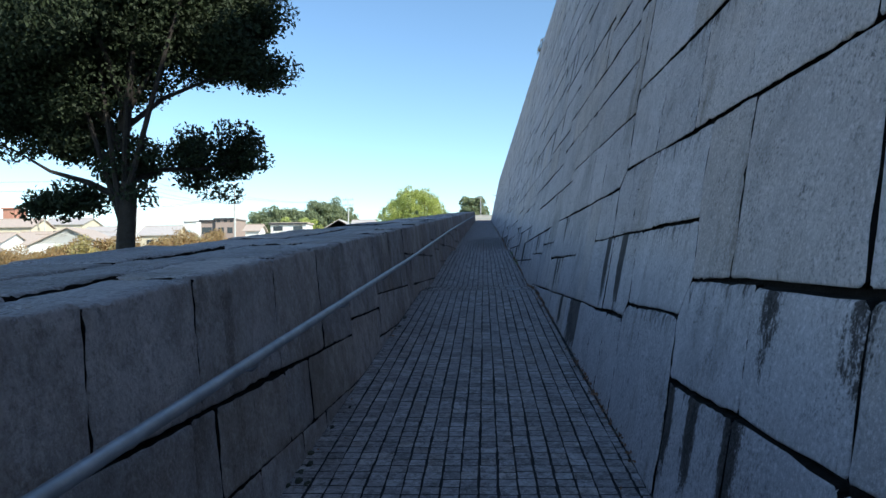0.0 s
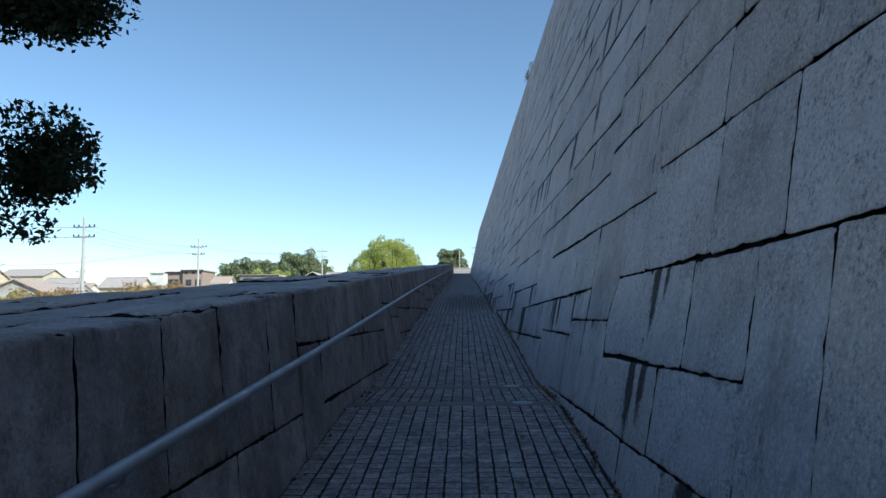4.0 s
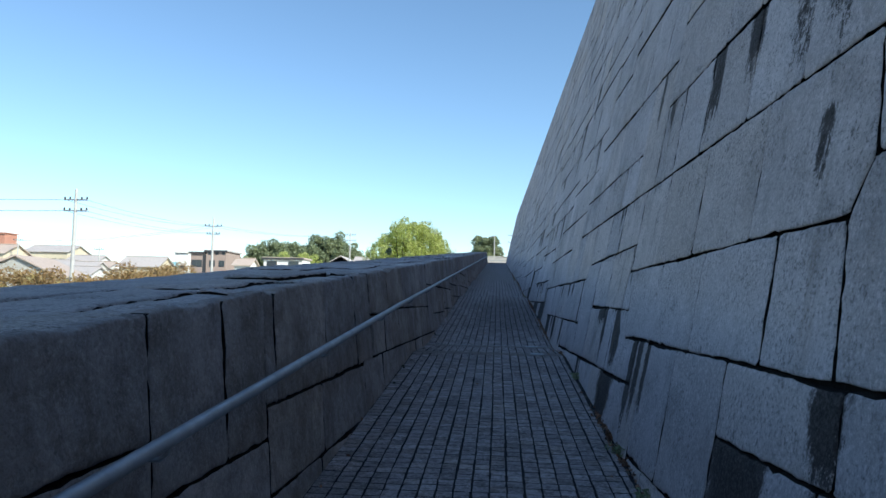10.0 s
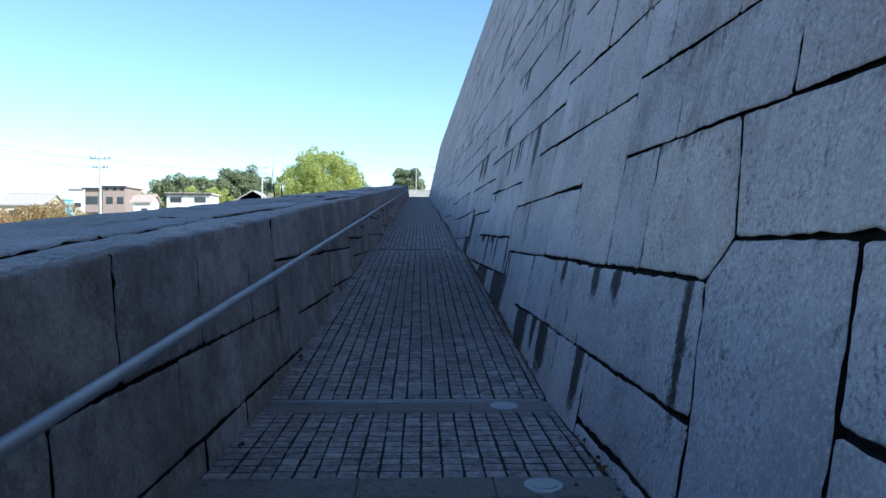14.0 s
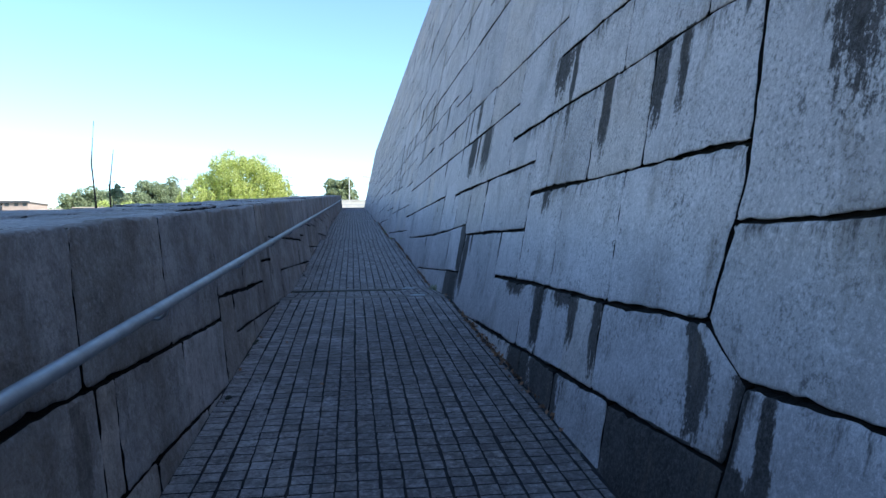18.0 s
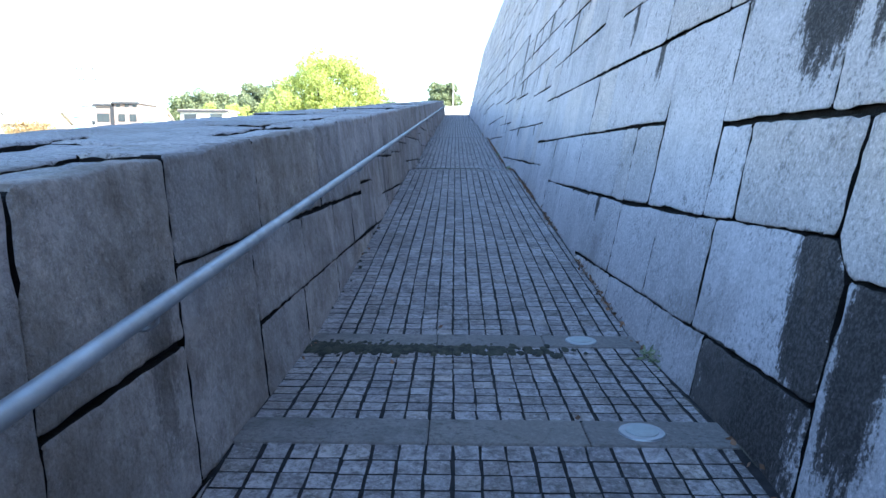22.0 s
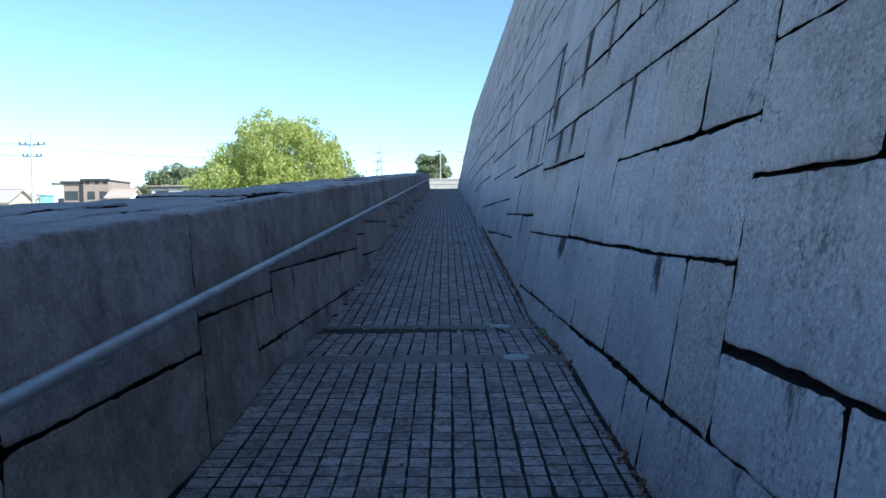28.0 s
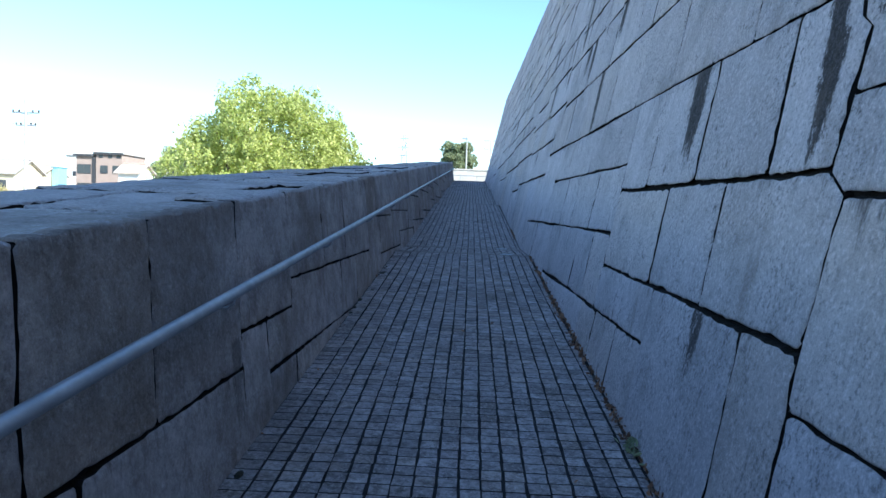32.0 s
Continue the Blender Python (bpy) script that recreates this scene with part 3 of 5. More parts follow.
LEAKS += [(25.8, 2.14, 0.10, 0.4, 0.9), (26.45, 2.15, 0.28, 0.6, 1.0), (25.35, 2.15, 0.18, 0.55, 0.9), (28.4, 2.38, 0.3, 0.8, 1.0), (30.0, 2.85, 0.08, 0.45, 0.8), (24.05, 2.68, 0.08, 0.3, 0.8), (29.2, 4.15, 0.09, 0.6, 0.9), (25.0, 2.68, 0.08, 0.3, 0.7),
          (28.28, 2.85, 0.05, 0.6, 1.0), (28.5, 2.85, 0.06, 0.6, 1.0), (28.8, 2.37, 0.55, 0.8, 1.0), (28.02, 2.65, 0.06, 0.7, 1.0), (29.6, 2.84, 0.06, 0.5, 1.0), (30.72, 2.84, 0.07, 0.5, 1.0), (29.95, 4.13, 0.08, 0.65, 0.95), (28.95, 4.13, 0.05, 0.6, 0.8), (27.75, 4.1, 0.16, 0.9, 0.65), (31.1, 4.62, 0.2, 0.5, 0.8)]
LEAKS += [(30.75, 2.86, 0.12, 0.6, 1.0), (31.5, 2.86, 0.25, 0.16, 0.8), (31.05, 2.4, 0.3, 0.6, 1.0), (30.4, 2.4, 0.35, 0.6, 0.9), (34.4, 3.37, 0.10, 1.0, 1.0), (34.8, 4.49, 0.22, 0.65, 0.9), (33.9, 4.47, 0.07, 0.35, 0.8), (31.0, 3.54, 0.12, 0.3, 0.6), (30.2, 2.86, 0.2, 0.15, 0.8),
          (34.48, 3.38, 0.13, 0.75, 1.0), (34.1, 3.27, 0.14, 0.9, 0.95), (34.85, 2.82, 0.5, 0.7, 1.0), (33.9, 4.47, 0.28, 0.75, 0.75), (33.8, 3.26, 0.05, 0.35, 0.8), (34.4, 4.47, 0.05, 0.6, 0.8), (36.9, 4.95, 0.06, 0.35, 0.7)]
LEAKS += [(38.2, 3.3, 0.06, 0.3, 0.8), (38.3, 4.95, 0.07, 0.5, 0.75), (37.2, 4.45, 0.08, 0.45, 0.7), (38.3, 5.6, 0.09, 0.6, 0.85), (41.2, 6.15, 0.12, 0.9, 0.9), (45.0, 6.15, 0.12, 0.6, 0.8), (47.5, 6.15, 0.13, 0.9, 0.85), (49.1, 6.4, 0.06, 1.1, 1.0), (49.35, 6.4, 0.09, 1.0, 1.0), (45.4, 5.27, 0.05, 0.6, 0.8),
          (44.2, 4.13, 0.08, 0.3, 0.6), (47.5, 5.26, 0.1, 0.5, 0.7), (48.95, 5.72, 0.13, 0.6, 0.85), (48.2, 5.25, 0.12, 0.5, 0.9), (49.42, 5.7, 0.08, 0.85, 1.0), (46.95, 4.15, 0.14, 0.25, 0.8), (51.0, 5.7, 0.13, 0.75, 0.75), (50.2, 4.36, 0.08, 0.45, 0.6)]
far = random.Random(31)
for _ in range(300):
    y = far.uniform(6, 90)
    under = [bed_at(b, y) for b in BEDS if b[1] < y < b[3] and bed_at(b, y) > max(SLOPE * y + 2.3, 3.9) and b not in traced]
    if under:
        LEAKS.append((y, far.choice(under), far.uniform(0.04, 0.13), far.uniform(0.3, 1.2), far.uniform(0.5, 0.9)))



def under_bed(y, z):
    """The bed from which a run that starts near this level comes."""
    return min([bed_at(b, y) for b in BEDS if b[1] < y < b[3] and abs(bed_at(b, y) - z) < 0.2] or [z], key=lambda level: abs(level - z))


LEAKS = [(y, under_bed(y, z) + 0.01, wide, fall, force) for y, z, wide, fall, force in LEAKS]
wall_stones = []
for y0, y1, low, high in cells:
    zc = (bed_at(low, (y0 + y1) / 2) + bed_at(high, (y0 + y1) / 2)) / 2
    cuts = [y for y, z in HEADS if y0 + 0.16 < y < y1 - 0.16 and bed_at(low, y) < z < bed_at(high, y)]
    tight = zc - SLOPE * y0 < 3.4 and y0 < 57
    ys = joints(cuts, y0, y1, 0.55, 1.25 if tight else 1.5)
    for a, b in zip(ys, ys[1:]):
        lo, hi = (bed_at(low, a), bed_at(low, b)), (bed_at(high, a), bed_at(high, b))
        if min(hi) < floor_z(a) - 0.03 or hi[0] - lo[0] < 0.08 or a < -10.9:
            continue
        ground = floor_z(a) - 0.25
        lo = (max(lo[0], ground), max(lo[1], ground))
        stop = 94.5 - 0.25 * max(0.0, lo[0] - SLOPE * 94)
        if b > stop - 0.1:
            b = stop
            if b - a < 0.2:
                continue
        c = (a + b) / 2
        rank = (lo[0] + hi[0]) / 2 - SLOPE * c if 1 < c < 56 else 50 + hi[0]
        close = rank < 3.2
        wets = [k for k in LEAKS if a - 0.3 < k[0] < b + 0.3 and k[1] > lo[0] and k[1] - k[3] < hi[0]]
        wall_stones.append((rank, flip(stone_geometry(a, b, lo, hi, on_wall, bed=rng.uniform(0.0075, 0.0125) * (1 if close else 1.9), head=(0.0105 if any(min(abs(a - k[0]), abs(b - k[0])) < 0.02 for k in SLANTS) else rng.uniform(0.0037, 0.0064) * (1 if close else 1.8)), wear=1.3,
                                                 fine=0.055 if close else 0.16, relief=0.0042, leaks=wets))))
wall_stones.sort(key=lambda s: s[0])

# ---------------------------------------------------------------- ground, path, walls
tagged(mesh_object("ground", [(-2500, -2500, GROUND), (2500, -2500, GROUND), (2500, 2500, GROUND), (-2500, 2500, GROUND)], [(0, 1, 2, 3)], EARTH),
       "dry grass and bare earth around the town", kind="structure")

profile = [Y0]
for near, length in LANDINGS:
    profile += [y for y in (near, near + length) if Y0 < y < Y1]
profile += [Y1, 130.0]
verts, faces = [], []
for i, y in enumerate(profile):
    z = floor_z(min(y, Y1)) - 0.006
    verts += [(LEFT - 0.4, y, z), (2.2, y, z), (2.2, y, z - 0.5), (LEFT - 0.4, y, z - 0.5)]
    if i:
        s = 4 * i
        faces += [(s - 4 + j, s - 4 + (j + 1) % 4, s + (j + 1) % 4, s + j) for j in range(4)]
faces += [(0, 1, 2, 3), tuple(range(len(verts) - 1, len(verts) - 5, -1))]
pavement = tagged(mesh_object("pavement", verts, faces, MORTAR), "grey granite sett ramp with dark joints between stone walls", "ramp", kind="structure")


great_wall = hexa("wall_right",
                  [(wall_x(Y0, -1.2) + .042, Y0, -1.2), (14, Y0, -1.2), (14, 93.9, -1.2), (wall_x(93.9, -1.2) + .042, 93.9, -1.2)],
                  [(wall_x(Y0, TOP - .05) + .042, Y0, TOP - .05), (14, Y0, TOP - .05), (14, 92.6, TOP - .05), (wall_x(92.6, TOP - .05) + .042, 92.6, TOP - .05)], JOINT)
hexa("ground_upper",
     [(wall_x(Y0, TOP) + .35, Y0, TOP - .049), (14.3, Y0, TOP - .049), (14.3, 92.6, TOP - .049), (wall_x(92.6, TOP) + .35, 92.6, TOP - .049)],
     [(wall_x(Y0, TOP) + .4, Y0, TOP + .03), (14.3, Y0, TOP + .03), (14.3, 92.5, TOP + .03), (wall_x(92.6, TOP) + .4, 92.5, TOP + .03)], EARTH)
hexa("wall_back", [(14.002, Y0, -1.2), (14.3, Y0, -1.2), (14.3, 93.9, -1.2), (14.002, 93.9, -1.2)],
     [(14.002, Y0, TOP - .052), (14.3, Y0, TOP - .052), (14.3, 92.6, TOP - .052), (14.002, 92.6, TOP - .052)], CONCRETE)
tagged(great_wall, "tall battered wall of pale granite blocks with dark water stains", "stone wall")
pt = PARAPET - 0.10
core = hexa("wall_left",
            [(-3.4, Y0, -1.2), (parapet_x(Y0, -1.2) - .036, Y0, -1.2), (parapet_x(Y1, -1.2) - .036, Y1, -1.2), (-3.9, Y1, -1.2)],
            [(-2.95, Y0, SLOPE * Y0 + pt), (LEFT - .12 * pt - .036, Y0, SLOPE * Y0 + pt), (LEFT - .12 * pt - .036, Y1, SLOPE * Y1 + pt), (-2.95, Y1, SLOPE * Y1 + pt)], JOINT)
hexa("wall_outer", [(-3.52, Y0, -1.2), (-3.402, Y0, -1.2), (-3.902, Y1, -1.2), (-4.02, Y1, -1.2)],
     [(-3.05, Y0, SLOPE * Y0 + pt), (-2.952, Y0, SLOPE * Y0 + pt), (-2.952, Y1, SLOPE * Y1 + pt), (-3.05, Y1, SLOPE * Y1 + pt)], CONCRETE)
tagged(core, "low broad parapet of weathered grey granite blocks beside the ramp", "parapet")

# ---------------------------------------------------------------- parapet stones
UPPER = [(-13, -0.4), (-9, -0.1), (-5, 0.2), (-2, 0.55), (-0.6, 0.70), (4.45, 0.83), (6.1, 0.98), (9.05, 1.46), (14.4, 1.845), (15.5, 1.64), (16.75, 1.80), (19.85, 2.22), (21.0, 2.27),
         (25.25, 2.65), (31.05, 2.80), (33.4, 3.01), (34.3, 3.27), (39.05, 3.36), (39.95, 3.61), (42.6, 3.66), (44.2, 3.82), (45.7, 3.95), (50.4, 4.13), (51.45, 4.31)]
LOWER = [(-13, -0.9), (-5, -0.25), (1, 0.29), (5.9, 0.53), (9.8, 0.97), (16.6, 1.35), (19.4, 1.83), (26.1, 2.14), (28.6, 2.20), (31.6, 2.50), (35.2, 2.86), (40.8, 3.15), (45.2, 3.49), (50.85, 3.83)]
y = 55.0
while y < Y1:
    UPPER.append((y, round(SLOPE * y + rng.uniform(0.62, 0.78), 2)))
    LOWER.append((y + 1, round(SLOPE * y + rng.uniform(0.2, 0.35), 2)))
    y += rng.uniform(2.2, 4.2)
LOWER = aligned(LOWER, UPPER)
TOP_HEADS = [0.27, 1.13, 2.3, 3.4, 6.75, 7.44, 8.3, 10.25, 11.24, 12.4, 13.55, 16.2, 16.95, 18.1, 19.15, 20.0, 22.25, 23.3, 24.4, 28.5, 32.2, 37.0, 38.1, 40.58, 41.64, 47.75, 48.6, 49.4]
MID_HEADS = [1.27, 2.35, 2.9, 7.6, 9.9, 11.2, 12.25, 17.9, 20.65, 21.7, 22.88, 24.0, 26.3, 28.8, 29.9, 32.87, 37.4, 40.81, 41.4, 41.75, 47.85, 50.9]


# damp runs on the parapet: y, level, half width, fall, strength
DAMP = [(25.2, 2.62, 0.10, 0.75, 0.9), (41.25, 3.62, 0.09, 0.95, 0.9), (12.15, 1.46, 0.08, 0.5, 0.7), (9.05, 1.44, 0.08, 0.6, 0.8), (28.42, 2.62, 0.07, 0.7, 0.8), (33.0, 2.8, 0.06, 0.5, 0.7), (34.1, 3.25, 0.09, 0.75, 0.8),
        (1.5, 1.2, 0.07, 0.7, 0.6), (19.9, 2.2, 0.06, 0.5, 0.6), (50.3, 4.1, 0.07, 0.6, 0.7)]


def damp_on(a, b, lo, hi):
    return [k for k in DAMP if a - 0.3 < k[0] < b + 0.3 and k[1] > lo and k[1] - k[3] < hi]


def chipped(y):
    """How far the worn front edge of the parapet lies below its top."""
    return 0.028 * max(0.0, noise.noise(Vector((y * 3.1, 2.2, 0)))) + 0.02 * max(0.0, noise.noise(Vector((y * 11, 7.2, 0)))) + 0.004


def on_parapet(y, z, out):
    yy = y * KY - 0.05 + 0.1 * (z - SLOPE * y - 0.8)
    return (parapet_x(yy, z) + out, yy, z)


parapet_stones = []
ys = joints([s[0] for s in UPPER] + [y for y in TOP_HEADS if all(abs(y - u) > 0.17 for u, _ in UPPER)], -10, Y1 + 0.4, 0.8, 1.5)
top_ys = ys
for a, b in zip(ys, ys[1:]):
    lo = steps_at(UPPER, (a + b) / 2)
    # the top follows the ramp, so these blocks are laid out on a sheared plane
    c = (a + b) / 2

    def sheared(y, z, out, c=c, lo=lo):
        k = (z - lo) / (SLOPE * c + PARAPET - lo)
        z -= chipped(y) * max(0.0, min(1.0, 8 * k - 7))
        return on_parapet(y, z + SLOPE * (y - c) * max(0.0, min(1.2, k)), out)
    parapet_stones.append((abs(c - 25), stone_geometry(a, b, (lo, lo), (SLOPE * c + PARAPET + 0.012,) * 2, sheared, bed=0.009, head=rng.uniform(0.005, 0.008), wear=1.5, bare_top=True, relief=0.007, leaks=damp_on(a, b, lo, SLOPE * c + PARAPET))))
for lower, upper, heads in ((LOWER, UPPER, MID_HEADS), ([(-13, -1.2)], LOWER, [])):
    ys = joints([s[0] for s in lower + upper] + [y for y in heads if all(abs(y - u) > 0.17 for u, _ in lower + upper)], -10, Y1, 0.6, 1.2)
    for a, b in zip(ys, ys[1:]):
        c = (a + b) / 2
        lo, hi = max(steps_at(lower, c), floor_z(a) - 0.35), steps_at(upper, c)
        if hi - lo < 0.1 or hi < floor_z(a):
            continue
        parapet_stones.append((abs(c - 25), stone_geometry(a, b, (lo, lo), (hi, hi), on_parapet, bed=0.008, head=rng.uniform(0.005, 0.0075), relief=0.005, leaks=damp_on(a, b, lo, hi))))
parapet_stones.sort(key=lambda s: s[0])


# slabs on the parapet, in rows along it
def on_top(x, y, out):
    k = max(0.0, min(1.0, 1 - (LEFT - 0.12 * PARAPET - 0.012 - x) / 0.09))
    return (x, y, SLOPE * y + PARAPET + out - k * k * chipped(y) + 0.006 * noise.noise(Vector((x * 3, y * 2.2, 4))))


coping_stones = []
edge = LEFT - 0.12 * PARAPET
for row, (x0, x1) in enumerate(((edge - 0.395, edge - 0.012), (edge - 0.88, edge - 0.405), (edge - 1.62, edge - 0.89))):
    ys = top_ys if row == 0 else joints([], -10, Y1 + 0.3, 1.1, 2.3)
    for a, b in zip(ys, ys[1:]):
        coping_stones.append((abs((a + b) / 2 - 25), (stone_geometry(x0, x1, (a, a), (b, b), on_top, bed=0.008, head=rng.uniform(0.004, 0.022), proud=rng.uniform(-0.022, 0.014), wear=2.2, relief=0.009))))
coping_stones.sort(key=lambda s: s[0])

# ---------------------------------------------------------------- handrail
handrail = tagged(new("handrail"), "grey galvanised steel handrail pipe fixed along the parapet", "handrail")
RX = -1.2


def rail_height(y):
    return 0.78 - 0.0017 * max(0, y) if y < 9 else min(0.82, 0.765 + 0.0045 * (y - 9))


part("rail", tube([(RX, y, SLOPE * y + rail_height(y)) for y in (-11, 0, 9, 21, 50, 92.5)], [0.0255] * 6, 14), STEEL, handrail).data.polygons.foreach_set("use_smooth", [True] * (14 * 5 + 2))
y = -10.0
while y < 92:
    z = SLOPE * y + rail_height(y)
    part("bracket", tube([(RX, y, z - 0.02), (RX - 0.004, y, z - 0.045), (RX - 0.03, y, z - 0.066), (-1.345, y, z - 0.07)], [0.009] * 4, 8), STEEL, handrail)
    y += 2.3

# ---------------------------------------------------------------- strips and ground lamps at the landings
for near, length in LANDINGS[1:-1]:
    for y in (near, near + length - 0.27):
        if y < -6:
            continue
        strip = tagged(new("edging_strip"), "flush grey granite strip across the ramp at a landing", "kerb strip", "landing strips")
        strip.location = (0, y, floor_z(y))
        for x0, x1 in ((LEFT - 0.03, -0.45), (-0.45, 0.2), (0.2, RIGHT + 0.01)):
            bm = boxy((x0 + 0.002, 0, -0.06), (x1 - 0.002, 0.26, 0.007), 0.006)
            part("slab", bm, STRIP, strip)
        lamp = tagged(new("ground_lamp"), "round glass walkway lamp with metal ring in a strip", "ground light", "walkway lamps")
        lamp.location = (0.43, y + 0.13, floor_z(y) + 0.008)
        bm = bmesh.new()
        bmesh.ops.create_cone(bm, cap_ends=True, segments=28, radius1=0.098, radius2=0.092, depth=0.012)
        part("ring", bm, STEEL, lamp)
        bm = bmesh.new()
        bmesh.ops.create_cone(bm, cap_ends=True, segments=28, radius1=0.072, radius2=0.066, depth=0.012, matrix=Matrix.Translation((0, 0, 0.004)))
        part("lens", bm, LAMP_GLASS, lamp, "frosted glass lens")

DRAIN = LANDINGS[3][0] + LANDINGS[3][1] + 0.004
drain = tagged(new("slot_drain"), "narrow steel slot drain with toothed grating beside a granite strip", "drain")
drain.location = (0, DRAIN, floor_z(DRAIN))
for y in (0.0, 0.066):
    part("side_rail", boxy((LEFT + 0.01, y, -0.05), (SETT_RIGHT, y + 0.006, 0.006), 0.001), STEEL, drain)
tooth = None
for k in range(150):
    x = LEFT + 0.018 + 0.0128 * k
    if tooth is None:
        tooth = part("tooth", boxy((0, 0.006, -0.03), (0.0055, 0.066, 0.005), 0.001), STEEL, drain)
        tooth.location.x = x
    else:
        ob = new("tooth", tooth.data)
        ob.parent = drain
        ob.location.x = x

# ---------------------------------------------------------------- end of the ramp
zend = floor_z(Y1)
end_wall = tagged(new("end_wall"), "pale sunlit concrete wall with a pipe rail beyond the ramp", "wall")
end_wall.location = (0, 100, zend)
part("body", boxy((-9, 0, -1.5), (4.5, 0.3, 1.05), 0.02), CONCRETE, end_wall)
part("cap", boxy((-9.05, -0.05, 1.052), (4.55, 0.35, 1.17), 0.02), CONCRETE, end_wall)
barrier = tagged(new("pipe_fence"), "low grey steel pipe fence at the top of the ramp", "fence")
barrier.location = (0, 98.6, zend - 0.014)
part("rail", tube([(-4, 0, 0.62), (3, 0, 0.62)], [0.03, 0.03], 8), STEEL, barrier)
for x in (-3.5, -2.0, -0.9, 0.3, 1.5):
    part("post", tube([(x, 0, 0), (x, 0, 0.6)], [0.028, 0.028], 8), STEEL, barrier)

# ---------------------------------------------------------------- trees
def leaf_cloud(centres, size, slim=0.5, hang=0.0):
    """Many small pointed leaves at the given places."""
    n = len(centres)
    c = np.asarray(centres, float)
    d = nrg.normal(size=(n, 3))
    d[:, 2] -= hang * 2.5
    d /= np.linalg.norm(d, axis=1)[:, None]
    e = np.cross(d, nrg.normal(size=(n, 3)))
    e /= np.linalg.norm(e, axis=1)[:, None]
    s = size * nrg.uniform(0.6, 1.3, n)[:, None]
    v = np.stack([c - d * s * 0.5, c + e * s * slim * 0.5, c + d * s * 0.5, c - e * s * slim * 0.5], 1).reshape(-1, 3)
    return v.tolist(), [(4 * i, 4 * i + 1, 4 * i + 2, 4 * i + 3) for i in range(n)]


def ball(centre, radius, n, shell=0.55):
    d = nrg.normal(size=(n, 3))
    d /= np.linalg.norm(d, axis=1)[:, None]
    r = radius * (shell + (1 - shell) * nrg.random(n)) * nrg.uniform(0.75, 1.15, n)
    return np.asarray(centre) + d * r[:, None] * (1, 1, 0.85)


def tree(label, base, fork, clumps, leaves, size, leaf, trunk_r, slim=0.5, hang=0.0, limbs=8, group=""):
    """A trunk with limbs to some of the clumps and a crown of leaves."""
    t = tagged(new("tree"), label, "tree", group)
    t.location = base
    b = Vector(base)
    f = Vector(fork) - b
    path = [Vector((0, 0, -0.1)), Vector((0.03, 0, f.z * 0.3)), f * 0.7 + Vector((0.05, 0.03, 0)), f]
    part("trunk", tube(path, [trunk_r * 1.25, trunk_r, trunk_r * 0.85, trunk_r * 0.6], 10), BARK, t).data.polygons.foreach_set("use_smooth", [True] * 32)
    order = sorted(clumps, key=lambda c: -c[1])
    for c, r in order[:limbs]:
        c = Vector(c) - b
        s = f * rng.uniform(0.55, 1.0)
        mid = s.lerp(c, 0.5) + Vector((rng.uniform(-.1, .1), rng.uniform(-.1, .1), rng.uniform(0, .2))) * r
        part("limb", tube([s, mid, c], [trunk_r * 0.34, trunk_r * 0.2, trunk_r * 0.06], 6), BARK, t)
    pts = []
    total = sum(r ** 2 for _, r in clumps)
    for c, r in clumps:
        pts.append(ball(Vector(c) - b, r, max(12, int(leaves * r * r / total))))
    v, fc = leaf_cloud(np.concatenate(pts), size, slim, hang)
    crown = mesh_object("crown", v, fc, leaf, t)
    return t


def dome(centre, semi, n, r0, r1, floor=-1.0, hollow=0.45):
    out = []
    while len(out) < n:
        d = [rng.gauss(0, 1) for _ in range(3)]
        m = math.sqrt(sum(x * x for x in d))
        k = rng.uniform(hollow, 1.0)
        p = [d[i] / m * k for i in range(3)]
        if p[2] < floor:
            continue
        out.append(([centre[i] + p[i] * semi[i] for i in range(3)], rng.uniform(r0, r1)))
    return out


# leaf colour nearly black: the shade on the evergreen's crown is put into it
CAMPHOR = leaf_material("shaded_broadleaf", (0.014, 0.023, 0.009), (0.034, 0.052, 0.019), 0.2, 0.75)
WILLOW = leaf_material("yellow_green_leaf", (0.34, 0.42, 0.10), (0.68, 0.69, 0.27), 0.5)
# far foliage is paled: distance haze is mixed into its leaf colour
FAR_GREEN = leaf_material("hazy_foliage", (0.16, 0.20, 0.11), (0.35, 0.39, 0.22), 0.4)
GOLDEN = leaf_material("golden_leaf", (0.34, 0.27, 0.09), (0.58, 0.50, 0.24), 0.4)
AUTUMN = leaf_material("autumn_leaf", (0.26, 0.14, 0.06), (0.44, 0.33, 0.15), 0.35)

crown = dome((-6.4, 9.7, 6.9), (2.85, 3.0, 3.0), 150, 0.45, 0.85, -0.9, 0.15)
crown += dome((-8.2, 10.0, 4.55), (1.95, 1.6, 1.4), 50, 0.4, 0.7, -1, 0.1) + dome((-6.3, 9.8, 5.0), (2.1, 1.8, 1.1), 50, 0.4, 0.75, -1, 0.1) + dome((-4.35, 10.6, 5.6), (0.95, 1.0, 0.8), 24, 0.35, 0.55, -1, 0.1)
crown += dome((-4.92, 11.75, 3.35), (0.66, 0.6, 0.66), 26, 0.22, 0.34, -1, 0.1) + [((-4.62, 11.9, 3.6), 0.28), ((-4.8, 11.9, 3.95), 0.28), ((-5.6, 11.3, 3.0), 0.38), ((-5.35, 11.6, 2.75), 0.3), ((-5.0, 11.8, 2.7), 0.25)]
crown += dome((-4.15, 10.4, 4.75), (1.0, 0.7, 0.55), 22, 0.25, 0.42, -1, 0.1) + dome((-5.75, 9.75, 2.9), (0.35, 0.5, 0.5), 8, 0.2, 0.34, -1, 0.1)
